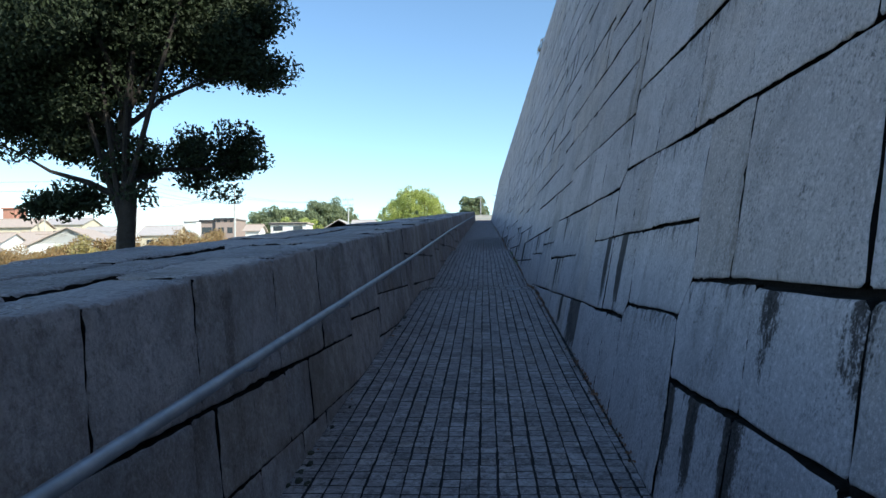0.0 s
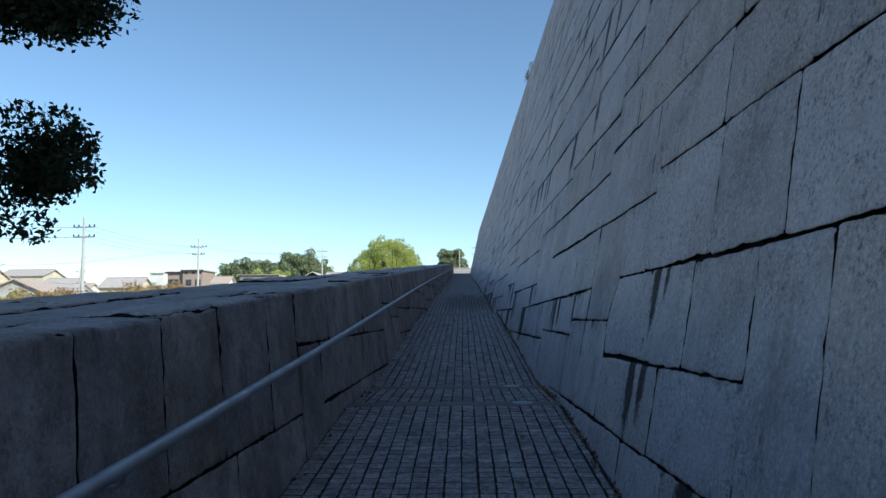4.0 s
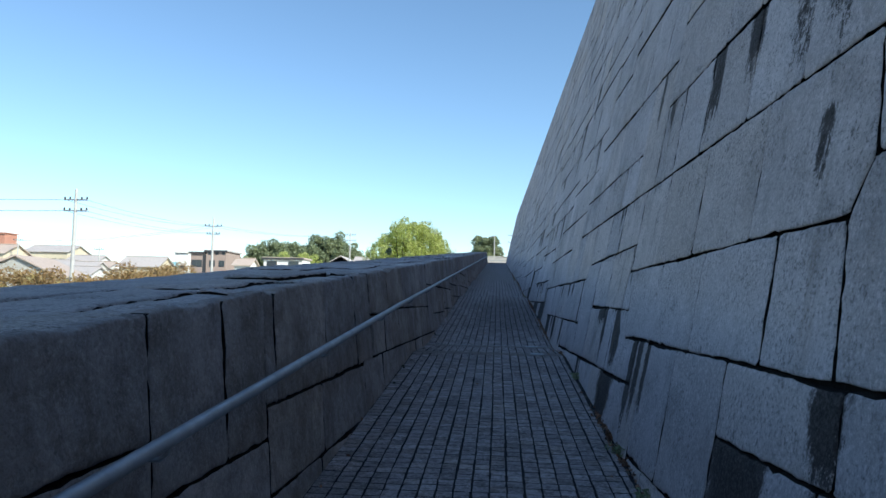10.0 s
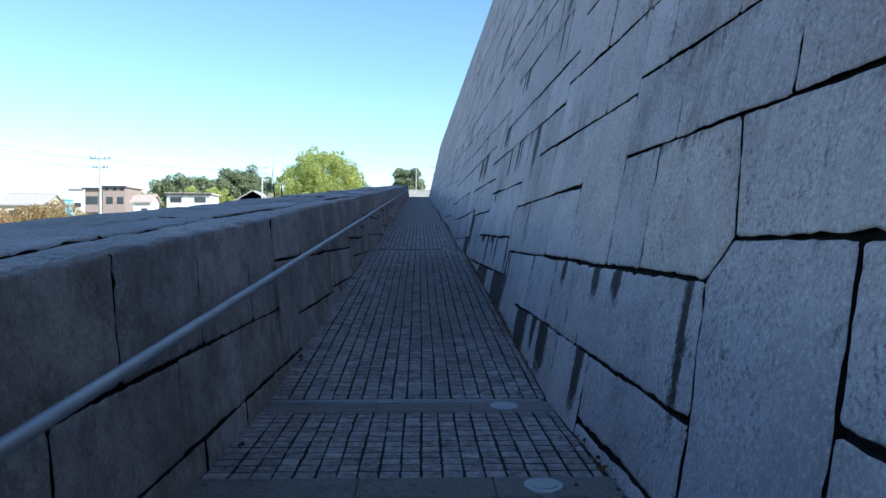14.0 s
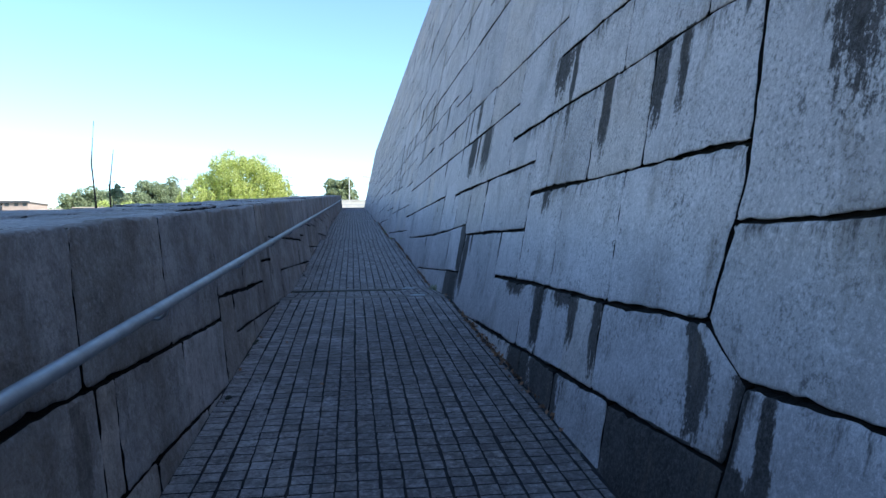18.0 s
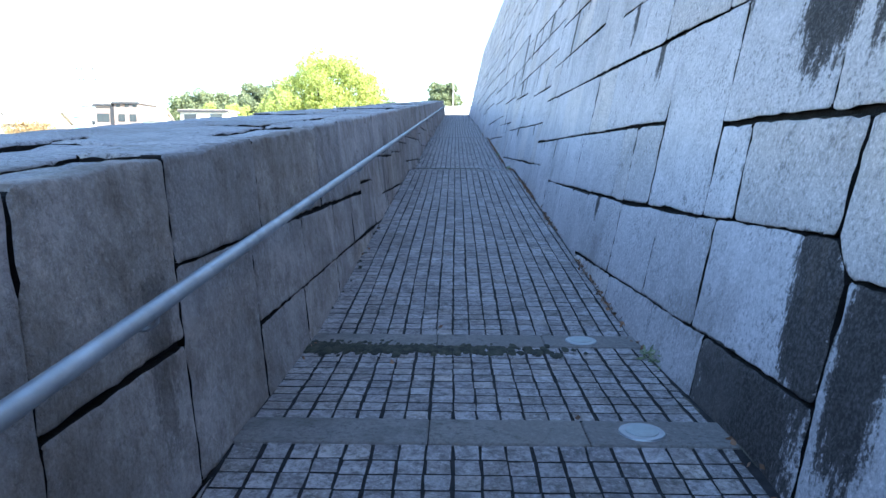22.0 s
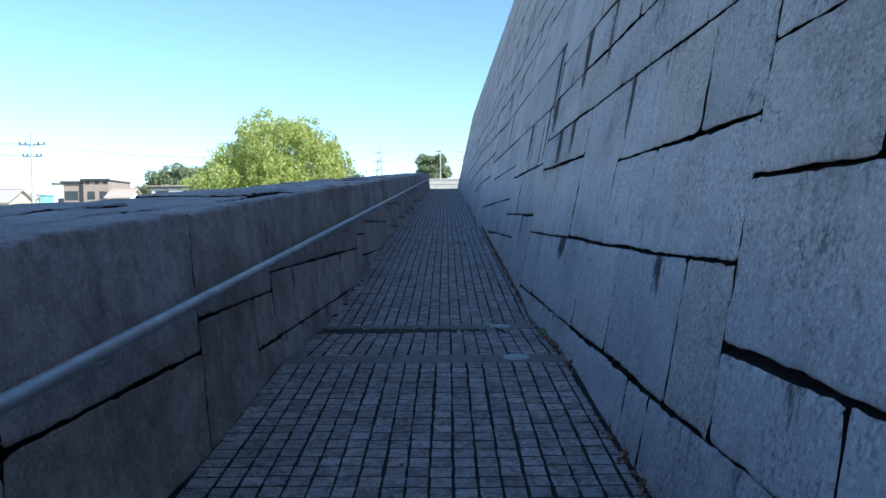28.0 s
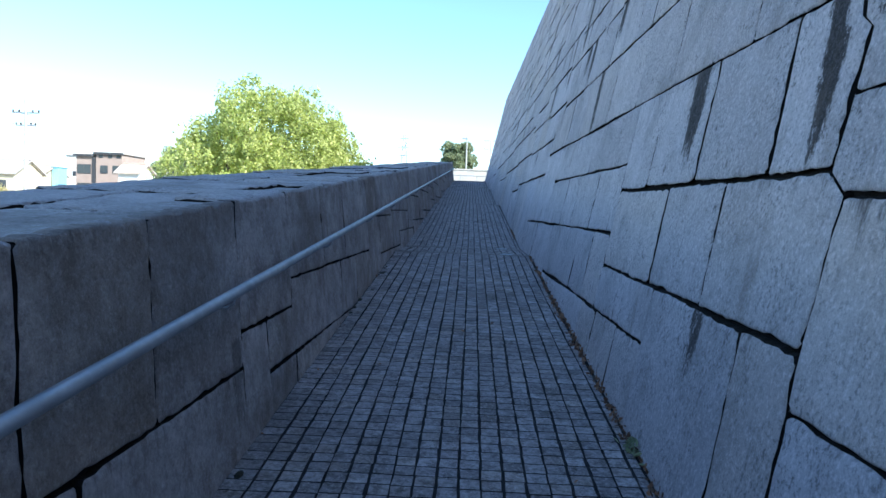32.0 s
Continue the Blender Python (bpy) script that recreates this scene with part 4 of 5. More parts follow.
crown += dome((-5.45, 11.0, 3.35), (0.6, 0.8, 0.6), 16, 0.25, 0.4, -1, 0.1) + dome((-8.6, 10.2, 5.6), (2.0, 1.6, 1.6), 50, 0.45, 0.75, -1, 0.1) + dome((-7.7, 9.9, 4.0), (1.6, 1.2, 0.7), 34, 0.3, 0.5, -1, 0.1)
crown += dome((-7.2, 9.7, 2.42), (0.85, 0.5, 0.24), 34, 0.16, 0.27, -1, 0.1) + dome((-6.15, 9.9, 3.0), (0.5, 0.5, 0.55), 26, 0.15, 0.27, -1, 0.2) + dome((-6.9, 9.9, 3.45), (0.7, 0.5, 0.4), 26, 0.2, 0.34, -1, 0.1)
evergreen = tree("tall evergreen tree, leaves coloured dark for the shade of the wall", (-6.13, 9.65, GROUND), (-6.02, 9.65, 3.9), crown, 320000, 0.086, CAMPHOR, 0.165, slim=0.5, limbs=10)
for path, radius in (([(-6.06, 9.65, 3.55), (-5.97, 9.7, 4.5), (-5.6, 9.8, 5.6), (-5.3, 9.9, 6.9)], 0.105), ([(-6.08, 9.65, 3.25), (-6.32, 9.65, 3.75), (-6.65, 9.6, 4.4), (-7.2, 9.6, 5.6)], 0.085),
                     ([(-6.12, 9.65, 2.45), (-6.65, 9.65, 2.72), (-7.35, 9.7, 2.93), (-8.1, 9.8, 3.35)], 0.06), ([(-6.05, 9.65, 2.7), (-5.65, 10.2, 2.98), (-5.2, 11.0, 3.1), (-4.5, 11.9, 3.45)], 0.055),
                     ([(-6.1, 9.65, 2.9), (-6.5, 9.7, 3.3), (-7.0, 9.8, 3.6), (-7.8, 10.0, 4.1)], 0.05), ([(-6.04, 9.65, 3.6), (-5.5, 9.9, 4.15), (-4.9, 10.2, 4.5), (-4.2, 10.4, 4.8)], 0.05)):
    part("limb", tube([Vector(p) - evergreen.location for p in path], [radius, radius * 0.8, radius * 0.5, radius * 0.15], 8), BARK, evergreen)

# round willow-like tree with hanging sprays
willow = tagged(new("tree"), "bright yellow-green round tree with several thin stems, in sun", "tree")
willow.location = (-7.2, 72.0, GROUND)
pts = []
for i in range(330):
    a, h = 2.39996 * i, 1 - 1.75 * (i + 0.5) / 330
    k = rng.uniform(0.5, 0.85) if i % 3 == 0 else 0.93 + 0.22 * noise.noise(Vector((1.6 * math.cos(a), 1.6 * math.sin(a), 2.4 * h))) + rng.uniform(-0.05, 0.07)
    if rng.random() < 0.14:
        continue
    w = math.sqrt(max(0.0, 1 - h * h)) * k
    c, r = Vector((3.45 * w * math.cos(a), 3.3 * w * math.sin(a), 6.5 + 3.2 * h * k)), rng.uniform(0.28, 0.68)
    for _ in range(int(70 * r * r) + 10):
        d = Vector((rng.gauss(0, 1), rng.gauss(0, 1), rng.gauss(0.3, 0.8))).normalized() * r * rng.uniform(0.7, 1.05)
        n = rng.randint(9, 15)
        fall = rng.uniform(0.15, 0.5)
        for j in range(n):
            q = j / n
            pts.append((c.x + d.x * (1 + 0.2 * q) + rng.gauss(0, .06), c.y + d.y * (1 + 0.2 * q) + rng.gauss(0, .06), c.z + d.z * 0.85 - q * fall + rng.gauss(0, .05)))
v, fc = leaf_cloud(pts, 0.12, 0.55, 0.15)
mesh_object("crown", v, fc, WILLOW, willow)
for k in range(9):
    a = k * 0.7 + 0.3
    part("stem", tube([(0.1 * math.cos(a), 0.1 * math.sin(a), -0.1), (0.35 * math.cos(a), 0.35 * math.sin(a), 2.6), (1.1 * math.cos(a), 1.1 * math.sin(a), 5.4), (2.0 * math.cos(a), 2.0 * math.sin(a), 8.2)],
                      [0.10, 0.075, 0.05, 0.015], 7), BARK, willow)

for (x, top, w) in ((-67, 18.8, 7.5), (-62, 20.8, 8.5), (-56.5, 19.2, 9), (-51.5, 20.0, 8), (-46.5, 21.5, 9), (-41.5, 18.3, 7.5)):
    tree("dark green tree behind low houses", (x, 210, GROUND), (x, 210, top * 0.45), dome((x, 210, top * 0.6), (w * 0.66, w * 0.66, top * 0.36), 120, 1.2, 1.9, -1, 0.1), 26000, 0.6, FAR_GREEN, 0.3, group="tree row", limbs=6)
tree("round green tree beyond the end of the ramp", (-3.9, 250, GROUND), (-3.9, 250, 14), dome((-3.9, 250, 20), (5.0, 5.0, 4.6), 110, 1.1, 1.7, -1, 0.1), 24000, 0.6, FAR_GREEN, 0.35, limbs=6)
tree("small green tree beyond the parapet", (-8.4, 110, GROUND), (-8.4, 110, 4), dome((-8.4, 110, 6.8), (1.7, 1.7, 1.8), 16, 0.6, 0.8, -1, 0.2), 4000, 0.26, FAR_GREEN, 0.12, limbs=4)
tree("low bushy tree in front of the far trees", (-49, 190, GROUND), (-49, 190, 6), dome((-49, 190, 11), (6, 4, 3.4), 24, 1.0, 1.6, -1, 0.2), 6000, 0.5, WILLOW, 0.25, limbs=4)

# low autumn shrubs between ramp and town
BANK = ((-62, 84, 3.0, 4.6), (-56, 82, 2.6, 4.2), (-51, 81, 2.6, 4.6), (-47, 84, 2.4, 5.0), (-43, 80, 2.6, 5.0), (-49, 92, 2.4, 5.6), (-45, 96, 2.8, 6.2), (-42, 94, 2.2, 6.0), (-47, 106, 2.8, 6.8), (-43, 108, 2.6, 6.8), (-49, 116, 3.0, 7.4), (-52, 120, 3.0, 7.4), (-34, 66, 2.2, 4.6), (-38, 70, 2.4, 5.0), (-44, 70, 2.6, 4.6), (-52, 74, 2.8, 4.4))
SLOPE_FOOT = ((-32.7, 61.7, 2.0, 5.2), (-29.5, 63, 2.2, 5.2), (-36, 61, 1.8, 4.9), (-27, 64, 1.8, 5.2), (-40, 63, 2.2, 5.0), (-33, 74, 2.4, 5.9), (-37, 80, 2.4, 5.8), (-29.5, 76, 2.0, 5.9), (-45, 76, 2.4, 5.0), (-57, 78, 2.8, 4.4), (-47, 66, 2.2, 4.0), (-34, 88, 2.4, 6.3), (-37, 97, 2.4, 6.6))
for x, y, r, h in BANK + SLOPE_FOOT:
    bush = tagged(new("shrub"), "rusty brown autumn shrub on the bank", "shrub", "autumn shrubs")
    bush.location = (x, y, GROUND)
    pts = [ball(c, q, int(260 * q * q)) for c, q in dome((0, 0, h * 0.62), (r * 0.95, r * 0.7, h * 0.40), 18, r * 0.3, r * 0.5, -1, 0.2)]
    v, fc = leaf_cloud(np.concatenate(pts), 0.22, 0.6)
    mesh_object("leaves", v, fc, AUTUMN if rng.random() < 0.7 else GOLDEN, bush)
    for j in range(5):
        a = j * 1.3
        part("stem", tube([(0, 0, -0.1), (0.3 * r * math.cos(a), 0.3 * r * math.sin(a), h * 0.5), (0.6 * r * math.cos(a), 0.5 * r * math.sin(a), h * 0.85)], [0.06, 0.04, 0.012], 5), BARK, bush)

# saplings whose tips stand above the parapet
for x, y, top, leafy in ((-3.05, 33.6, 4.5, 0), (-3.78, 36.6, 4.15, 1)):
    sap = tagged(new("sapling"), "leafy young shoot behind the parapet" if leafy else "thin bare sapling shoots behind the parapet", "sapling")
    sap.location = (x, y, GROUND)
    for dx, h in ((0, top - GROUND), (0.16, top - GROUND - 0.3)):
        part("shoot", tube([(dx * 0.3 - 0.25, 0, -0.05), (dx * 0.5 - 0.18, 0, h * 0.4), (dx * 0.8, 0.03, h * 0.75), (dx + 0.03, 0.05, h * 0.84), (dx * 1.1 - 0.01, 0.05, h * 0.92), (dx * 1.2 + 0.02, 0.05, h)], [0.03, 0.022, 0.013, 0.011, 0.008, 0.003], 6), BARK, sap)
    if leafy:
        v, fc = leaf_cloud(ball((0.05, 0, top - GROUND - 0.18), 0.15, 90, 0.1), 0.09, 0.6)
        mesh_object("leaves", v, fc, FAR_GREEN, sap)

# ---------------------------------------------------------------- town
WHITE = plain_material("white_render", (0.78, 0.76, 0.72), 0.06, 0.6, 0.85, bump=0.05, dirt=(0.62, 0.59, 0.54))
CREAM = plain_material("cream_render", (0.66, 0.57, 0.42), 0.08, 0.6, 0.85, bump=0.05, dirt=(0.52, 0.45, 0.34))
TAUPE = plain_material("taupe_panels", (0.37, 0.28, 0.24), 0.08, 0.8, 0.8, bump=0.05)
BRICK = plain_material("red_brick", (0.50, 0.24, 0.17), 0.15, 2.0, 0.85, bump=0.2)
ROOF = plain_material("grey_roof_tiles", (0.48, 0.43, 0.41), 0.12, 3.0, 0.7, bump=0.4)
ROOF_B = plain_material("brown_roof_tiles", (0.50, 0.40, 0.34), 0.12, 3.0, 0.75, bump=0.4)
DARK = plain_material("dark_metal_trim", (0.05, 0.05, 0.055), 0.2, 2.0, 0.5)
BLUE = plain_material("blue_sheet", (0.30, 0.56, 0.64), 0.1, 2.0, 0.6)
PANE = glass_material("window_pane", (0.05, 0.06, 0.07))
POLE = plain_material("pole_concrete", (0.50, 0.49, 0.47), 0.1, 2.0, 0.85)
CERAMIC = plain_material("dark_insulator", (0.06, 0.055, 0.05), 0.2, 4, 0.4, bump=0)


def window(x, z, w, h, y, house):
    frame_ob = part("window", boxy((x - w / 2 - 0.08, y - 0.06, z - h / 2 - 0.08), (x + w / 2 + 0.08, y + 0.02, z + h / 2 + 0.08), 0.01), DARK, house)
    part("pane", boxy((x - w / 2, y - 0.075, z - h / 2), (x - 0.04, y - 0.055, z + h / 2)), PANE, frame_ob)
    part("pane", boxy((x + 0.04, y - 0.075, z - h / 2), (x + w / 2, y - 0.055, z + h / 2)), PANE, frame_ob)


def house(label, x0, x1, y, top, depth, skin, roofing, style, windows=(), eave=1.6, turn=0.0):
    """A house whose street face runs from x0 to x1; top is the height of its ridge."""
    h = tagged(new("house"), label, "house")
    w = (x1 - x0) / 2
    h.location = ((x0 + x1) / 2, y, GROUND)
    h.rotation_euler = (0, 0, radians(turn))
    z = top - GROUND
    if style == 'flat':
        part("wall", boxy((-w, 0, -0.2), (w, depth, z - 0.35), 0.02), skin, h)
        part("roof", boxy((-w - 0.35, -0.4, z - 0.348), (w + 0.35, depth + 0.3, z), 0.03), roofing, h)
        part("fascia", boxy((-w - 0.38, -0.43, z - 0.5), (w + 0.38, -0.402, z - 0.1)), skin if roofing is skin else DARK, h)
    elif style == 'side':
        part("wall", boxy((-w, 0, -0.2), (w, depth, z - eave), 0.02), skin, h)
        o = 0.5
        v = [(-w - o, -o, z - eave - 0.1), (w + o, -o, z - eave - 0.1), (w + o, depth / 2, z), (-w - o, depth / 2, z), (-w - o, depth + o, z - eave - 0.1), (w + o, depth + o, z - eave - 0.1)]
        v += [(a, b, c - 0.18) for a, b, c in v]
        f = [(0, 1, 2, 3), (3, 2, 5, 4), (7, 6, 9, 8), (8, 9, 10, 11), (0, 6, 7, 1), (4, 5, 11, 10), (0, 3, 9, 6), (3, 4, 10, 9), (1, 7, 8, 2), (2, 8, 11, 5)]
        mesh_object("roof", v, f, roofing, h)
        part("ridge", boxy((-w - o, depth / 2 - 0.15, z - 0.02), (w + o, depth / 2 + 0.15, z + 0.14), 0.03), roofing, h)
        for s in (-1, 1):
            g = [(s * w - k * s * 0.3, b, c) for k in (0, 1) for b, c in ((0.02, z - eave - 0.02), (depth - 0.02, z - eave - 0.02), (depth / 2, z - 0.14))]
            mesh_object("gable", g, [(0, 1, 2) if s > 0 else (2, 1, 0), (5, 4, 3) if s > 0 else (3, 4, 5), (0, 2, 5, 3), (1, 4, 5, 2), (0, 3, 4, 1)], skin, h)
    else:
        part("wall", boxy((-w, 0, -0.2), (w, depth, z - eave), 0.02), skin, h)
        o = 0.45
        v = [(-w - o, -o, z - eave - 0.2), (0, -o, z), (w + o, -o, z - eave - 0.2), (-w - o, depth + o, z - eave - 0.2), (0, depth + o, z), (w + o, depth + o, z - eave - 0.2)]
        v += [(a, b, c - 0.2) for a, b, c in v]
        f = [(0, 1, 4, 3), (1, 2, 5, 4), (6, 9, 10, 7), (7, 10, 11, 8), (0, 6, 7, 1), (1, 7, 8, 2), (3, 4, 10, 9), (4, 5, 11, 10), (0, 3, 9, 6), (2, 8, 11, 5)]
        mesh_object("roof", v, f, roofing, h)
        bm = bmesh.new()
        g = [bm.verts.new(p) for p in ((-w, 0.02, z - eave - 0.02), (w, 0.02, z - eave - 0.02), (0, 0.02, z - 0.25))]
        bm.faces.new(g)
        bmesh.ops.solidify(bm, geom=bm.faces[:], thickness=-0.1)
        part("gable", bm, skin, h)
    for x, zz, ww, hh in windows:
        window(x, zz, ww, hh, 0.0, h)
    return h


def row(z, n, span, w=1.5, h=1.1):
    return [(-span / 2 + span * i / max(1, n - 1), z, w, h) for i in range(n)]


H = house("taupe three-storey house with a flat dark roof", -66.3, -61.6, 172, 12.8, 9, TAUPE, ROOF, 'flat', [(-1.5, 13.0, 0.6, 0.42), (0.2, 13.0, 0.6, 0.42), (1.7, 13.0, 0.6, 0.42), (-0.9, 10.7, 1.2, 1.3), (1.3, 10.7, 1.2, 1.3), (-1.2, 7, 1.5, 1.2), (1.2, 7, 1.5, 1.2)])
house("grey-brown house wing with a dark window band", -69.9, -67.0, 172, 12.4, 8, TAUPE, ROOF, 'flat', [(0, 10.7, 2.3, 1.5), (0, 7.5, 2.2, 1.3)])
part("recess", boxy((-3.1, -0.05, 4), (-2.42, 0.3, 12.9)), DARK, H)
part("balcony", boxy((-2.3, -1.1, 7.2), (2.3, -0.9, 8.2), 0.03), TAUPE, H)
house("white box house with one small window", -82.0, -78.4, 190, 13.6, 4, WHITE, WHITE, 'flat', [(0.4, 10.4, 1.4, 0.8)])
house("cream house with a grey tiled roof", -74.8, -66.9, 150, 10.0, 7, CREAM, ROOF, 'side', [(-1.5, 7.3, 1.4, 1.0), (2, 7.3, 1.4, 1.0)], 2.0)
house("pale apartment block with a long dark roof", -122.5, -110.5, 190, 14.8, 10, CREAM, ROOF, 'side', row(11.5, 5, 9), 1.8)
house("red brick tower block", -161, -156.6, 230, 21.2, 6, BRICK, BRICK, 'flat', [])
house("tan house with a brown roof", -110, -99, 150, 12.1, 8, CREAM, ROOF_B, 'side', row(8.6, 3, 7), 1.9)
house("white gabled house half hidden by shrubs", -65, -54.5, 98, 7.0, 9, WHITE, ROOF_B, 'gable', row(4.4, 2, 4), 2.4, 8)
house("small white house with a grey tiled roof", -51.4, -48.4, 150, 9.9, 4.5, WHITE, ROOF_B, 'side', [(0.5, 7.9, 0.9, 0.7)], 1.3)
house("low white building with two dark windows", -48.9, -40.6, 160, 10.7, 6, WHITE, ROOF_B, 'flat', [(-2.4, 10.35, 2.0, 0.9), (2.2, 10.35, 2.0, 0.9)])
house("white gabled house with a grey roof", -41.8, -34.5, 185, 12.8, 9, WHITE, ROOF, 'gable', [(0, 10.6, 1.2, 0.9)], 2.2)
house("grey-roofed house between trees", -35.5, -29.5, 188, 12.9, 8, WHITE, ROOF, 'side', [], 2.0)
for x0, x1, y, top, skin in ((-95, -86, 165, 9.6, WHITE), (-86, -78, 175, 10.4, CREAM), (-100, -92, 130, 8.0, WHITE), (-84, -76, 125, 7.4, WHITE), (-92, -85, 112, 6.2, CREAM), (-135, -124, 175, 11.5, WHITE), (-108, -100, 185, 12, WHITE),
                         (-97, -91, 140, 8.6, CREAM), (-104, -99, 122, 7.2, WHITE), (-79, -74, 138, 8.3, WHITE), (-89, -83.5, 146, 8.9, WHITE), (-73, -68.5, 128, 7.0, WHITE), (-118, -111, 160, 10.2, WHITE), (-128, -120, 150, 9.0, CREAM), (-84, -79.5, 104, 5.6, WHITE),
                         (-31, -24, 235, 14, CREAM), (-26, -18, 260, 15, WHITE), (-150, -140, 190, 12.5, CREAM)):
    house("small house with a tiled roof in the town", x0, x1, y, top, 8, skin, rng.choice((ROOF, ROOF_B)), 'side', row(top - 2.6, 2, 4), 1.8)
sheet = tagged(new("blue_shed"), "turquoise sheet-metal shed between houses", "shed")
sheet.location = (-77.2, 178, GROUND)
part("wall", boxy((-0.6, 0, -0.2), (0.6, 3, 11.0), 0.05), BLUE, sheet)
part("roof", boxy((-0.75, -0.2, 11.002), (0.75, 3.2, 11.2), 0.03), BLUE, sheet)


def utility_pole(x, y, top, arms, label="grey concrete utility pole with crossarms and insulators"):
    p = tagged(new("utility_pole"), label, "utility pole", "utility poles")
    p.location = (x, y, GROUND)
    h = top - GROUND
    part("pole", tube([(0, 0, -0.2), (0, 0, h * 0.6), (0, 0, h)], [0.19, 0.16, 0.12], 10), POLE, p)
    for drop, w in arms:
        arm = part("crossarm", boxy((-w, -0.06, h - drop - 0.06), (w, 0.06, h - drop + 0.06)), STEEL, p)
        for s in (-0.95, -0.5, 0.5, 0.95):
            part("insulator", tube([(s * w, 0, h - drop + 0.04), (s * w, 0, h - drop + 0.16), (s * w, 0, h - drop + 0.28)], [0.06, 0.09, 0.05], 8), CERAMIC, arm)
    return p


utility_pole(-38.3, 75, 11.8, [(1.0, 1.1), (2.0, 1.1)])
utility_pole(-39.0, 108.4, 13.1, [(1.2, 1.2), (2.3, 0.9)])
utility_pole(-32.8, 170, 17.4, [(0.9, 1.2), (2.2, 1.2)])
utility_pole(-96, 150, 13.5, [(0.8, 1.0)])
utility_pole(-79, 150, 11.8, [(0.7, 1.0)])
utility_pole(-28.4, 235, 19.0, [(0.7, 1.0)])
utility_pole(3.9, 200, 20.0, [(0.4, 1.4), (2.2, 1.4)])
lamp = tagged(new("street_lamp"), "tall slim pale street lamp beyond the ramp", "street lamp")
lamp.location = (-0.65, 120, floor_z(Y1) - 0.02)
part("pole", tube([(0, 0, -0.2), (0, 0, 12.3 - floor_z(Y1))], [0.09, 0.06], 10), POLE, lamp)
part("head", boxy((-0.5, -0.1, 12.0 - floor_z(Y1)), (0.1, 0.1, 12.15 - floor_z(Y1)), 0.03), STEEL, lamp)


def cable(a, b, sag):
    pts = [Vector(a).lerp(Vector(b), i / 10) - Vector((0, 0, sag * 4 * (i / 10) * (1 - i / 10))) for i in range(11)]
    c = tagged(mesh_object("cable", [], [], CERAMIC), "thin black overhead power cable between poles", "cable", "power cables")
    bm = tube(pts, [0.012] * 11, 4)
    bm.to_mesh(c.data)
    bm.free()


for dz in (1.0, 2.0):
    for s in (-1, 1):
        cable((-38.3 + s, 75, 11.8 - dz), (-110 + s, 62, 12.5 - dz), 0.8)
        cable((-38.3 + s, 75, 11.8 - dz), (-39 + s, 108.4, 13.1 - dz - 0.2), 0.5)
for s in (-1, 1):
    cable((-39 + s, 108.4, 11.9), (-32.8 + s, 170, 16.5), 0.8)
    cable((-39 + s, 108.4, 11.9), (-96 + s, 150, 12.7), 0.8)

pylon = tagged(new("pylon"), "distant grey lattice transmission tower", "pylon")
pylon.location = (-35, 420, GROUND)
PH, PB = 44.0, 4.0
for sx in (-1, 1):
    for sy in (-1, 1):
        part("leg", tube([(sx * PB, sy * PB, 0), (sx * 1.3, sy * 1.3, PH * 0.72), (sx * 0.3, sy * 0.3, PH)], [0.2, 0.16, 0.1], 4), STEEL, pylon)
for i in range(9):
    z0, z1 = PH * i / 10, PH * (i + 1) / 10
    w0, w1 = PB + (1.3 - PB) * min(1, z0 / PH / 0.72), PB + (1.3 - PB) * min(1, z1 / PH / 0.72)
    for sy in (-1, 1):
        part("brace", tube([(-w0, sy * w0, z0), (w1, sy * w1, z1)], [0.1, 0.1], 4), STEEL, pylon)
        part("brace", tube([(w0, sy * w0, z0), (-w1, sy * w1, z1)], [0.1, 0.1], 4), STEEL, pylon)
for z, w in ((PH * 0.74, 4.5), (PH * 0.84, 4.0), (PH * 0.94, 3.4)):
    part("crossarm", tube([(-w, 0, z), (0, 0, z + 0.5), (w, 0, z)], [0.08, 0.22, 0.08], 4), STEEL, pylon)

# ---------------------------------------------------------------- gutter, litter, moss, tufts
verts, faces = [], []
ys = np.arange(-6, 90, 0.12)
for i, y in enumerate(ys):
    z = floor_z(y)
    j = 0.012 * math.sin(y * 7.1) + 0.01 * math.sin(y * 17)
    verts += [(SETT_RIGHT - 0.005 + j, y, z - 0.004), (SETT_RIGHT + 0.05, y, z - 0.012 + 0.006 * math.sin(y * 11)), (RIGHT + 0.05, y, z + 0.010)]
    if i:
        s = 3 * i
        faces += [(s - 3, s - 2, s + 1, s), (s - 2, s - 1, s + 2, s + 1)]
tagged(mesh_object("gutter", verts, faces, SILT), "narrow dark silted gutter along the foot of the wall", "gutter", kind="structure")

pts = []
for _ in range(6500):
    y = rng.uniform(-1, 62)
    if noise.noise(Vector((0, y * 0.55, 3.3))) + (0.35 if 30.5 < y < 34.5 else 0) < rng.uniform(-0.25, 0.5):
        continue
    pts.append((rng.gauss(RIGHT - 0.012, 0.022), y, floor_z(y) + rng.uniform(0.002, 0.03)))
for _ in range(170):
    y = rng.uniform(0, 60)
    pts.append((rng.choice((rng.uniform(LEFT, RIGHT), LEFT + abs(rng.gauss(0, .05)))), y, floor_z(y) + 0.008))
v, fc = leaf_cloud(pts, 0.034, 0.65)
tagged(mesh_object("leaf_litter", v, fc, LITTER), "dry brown leaf scraps along the gutter", "leaf litter", kind="stuff")

verts, faces = [], []


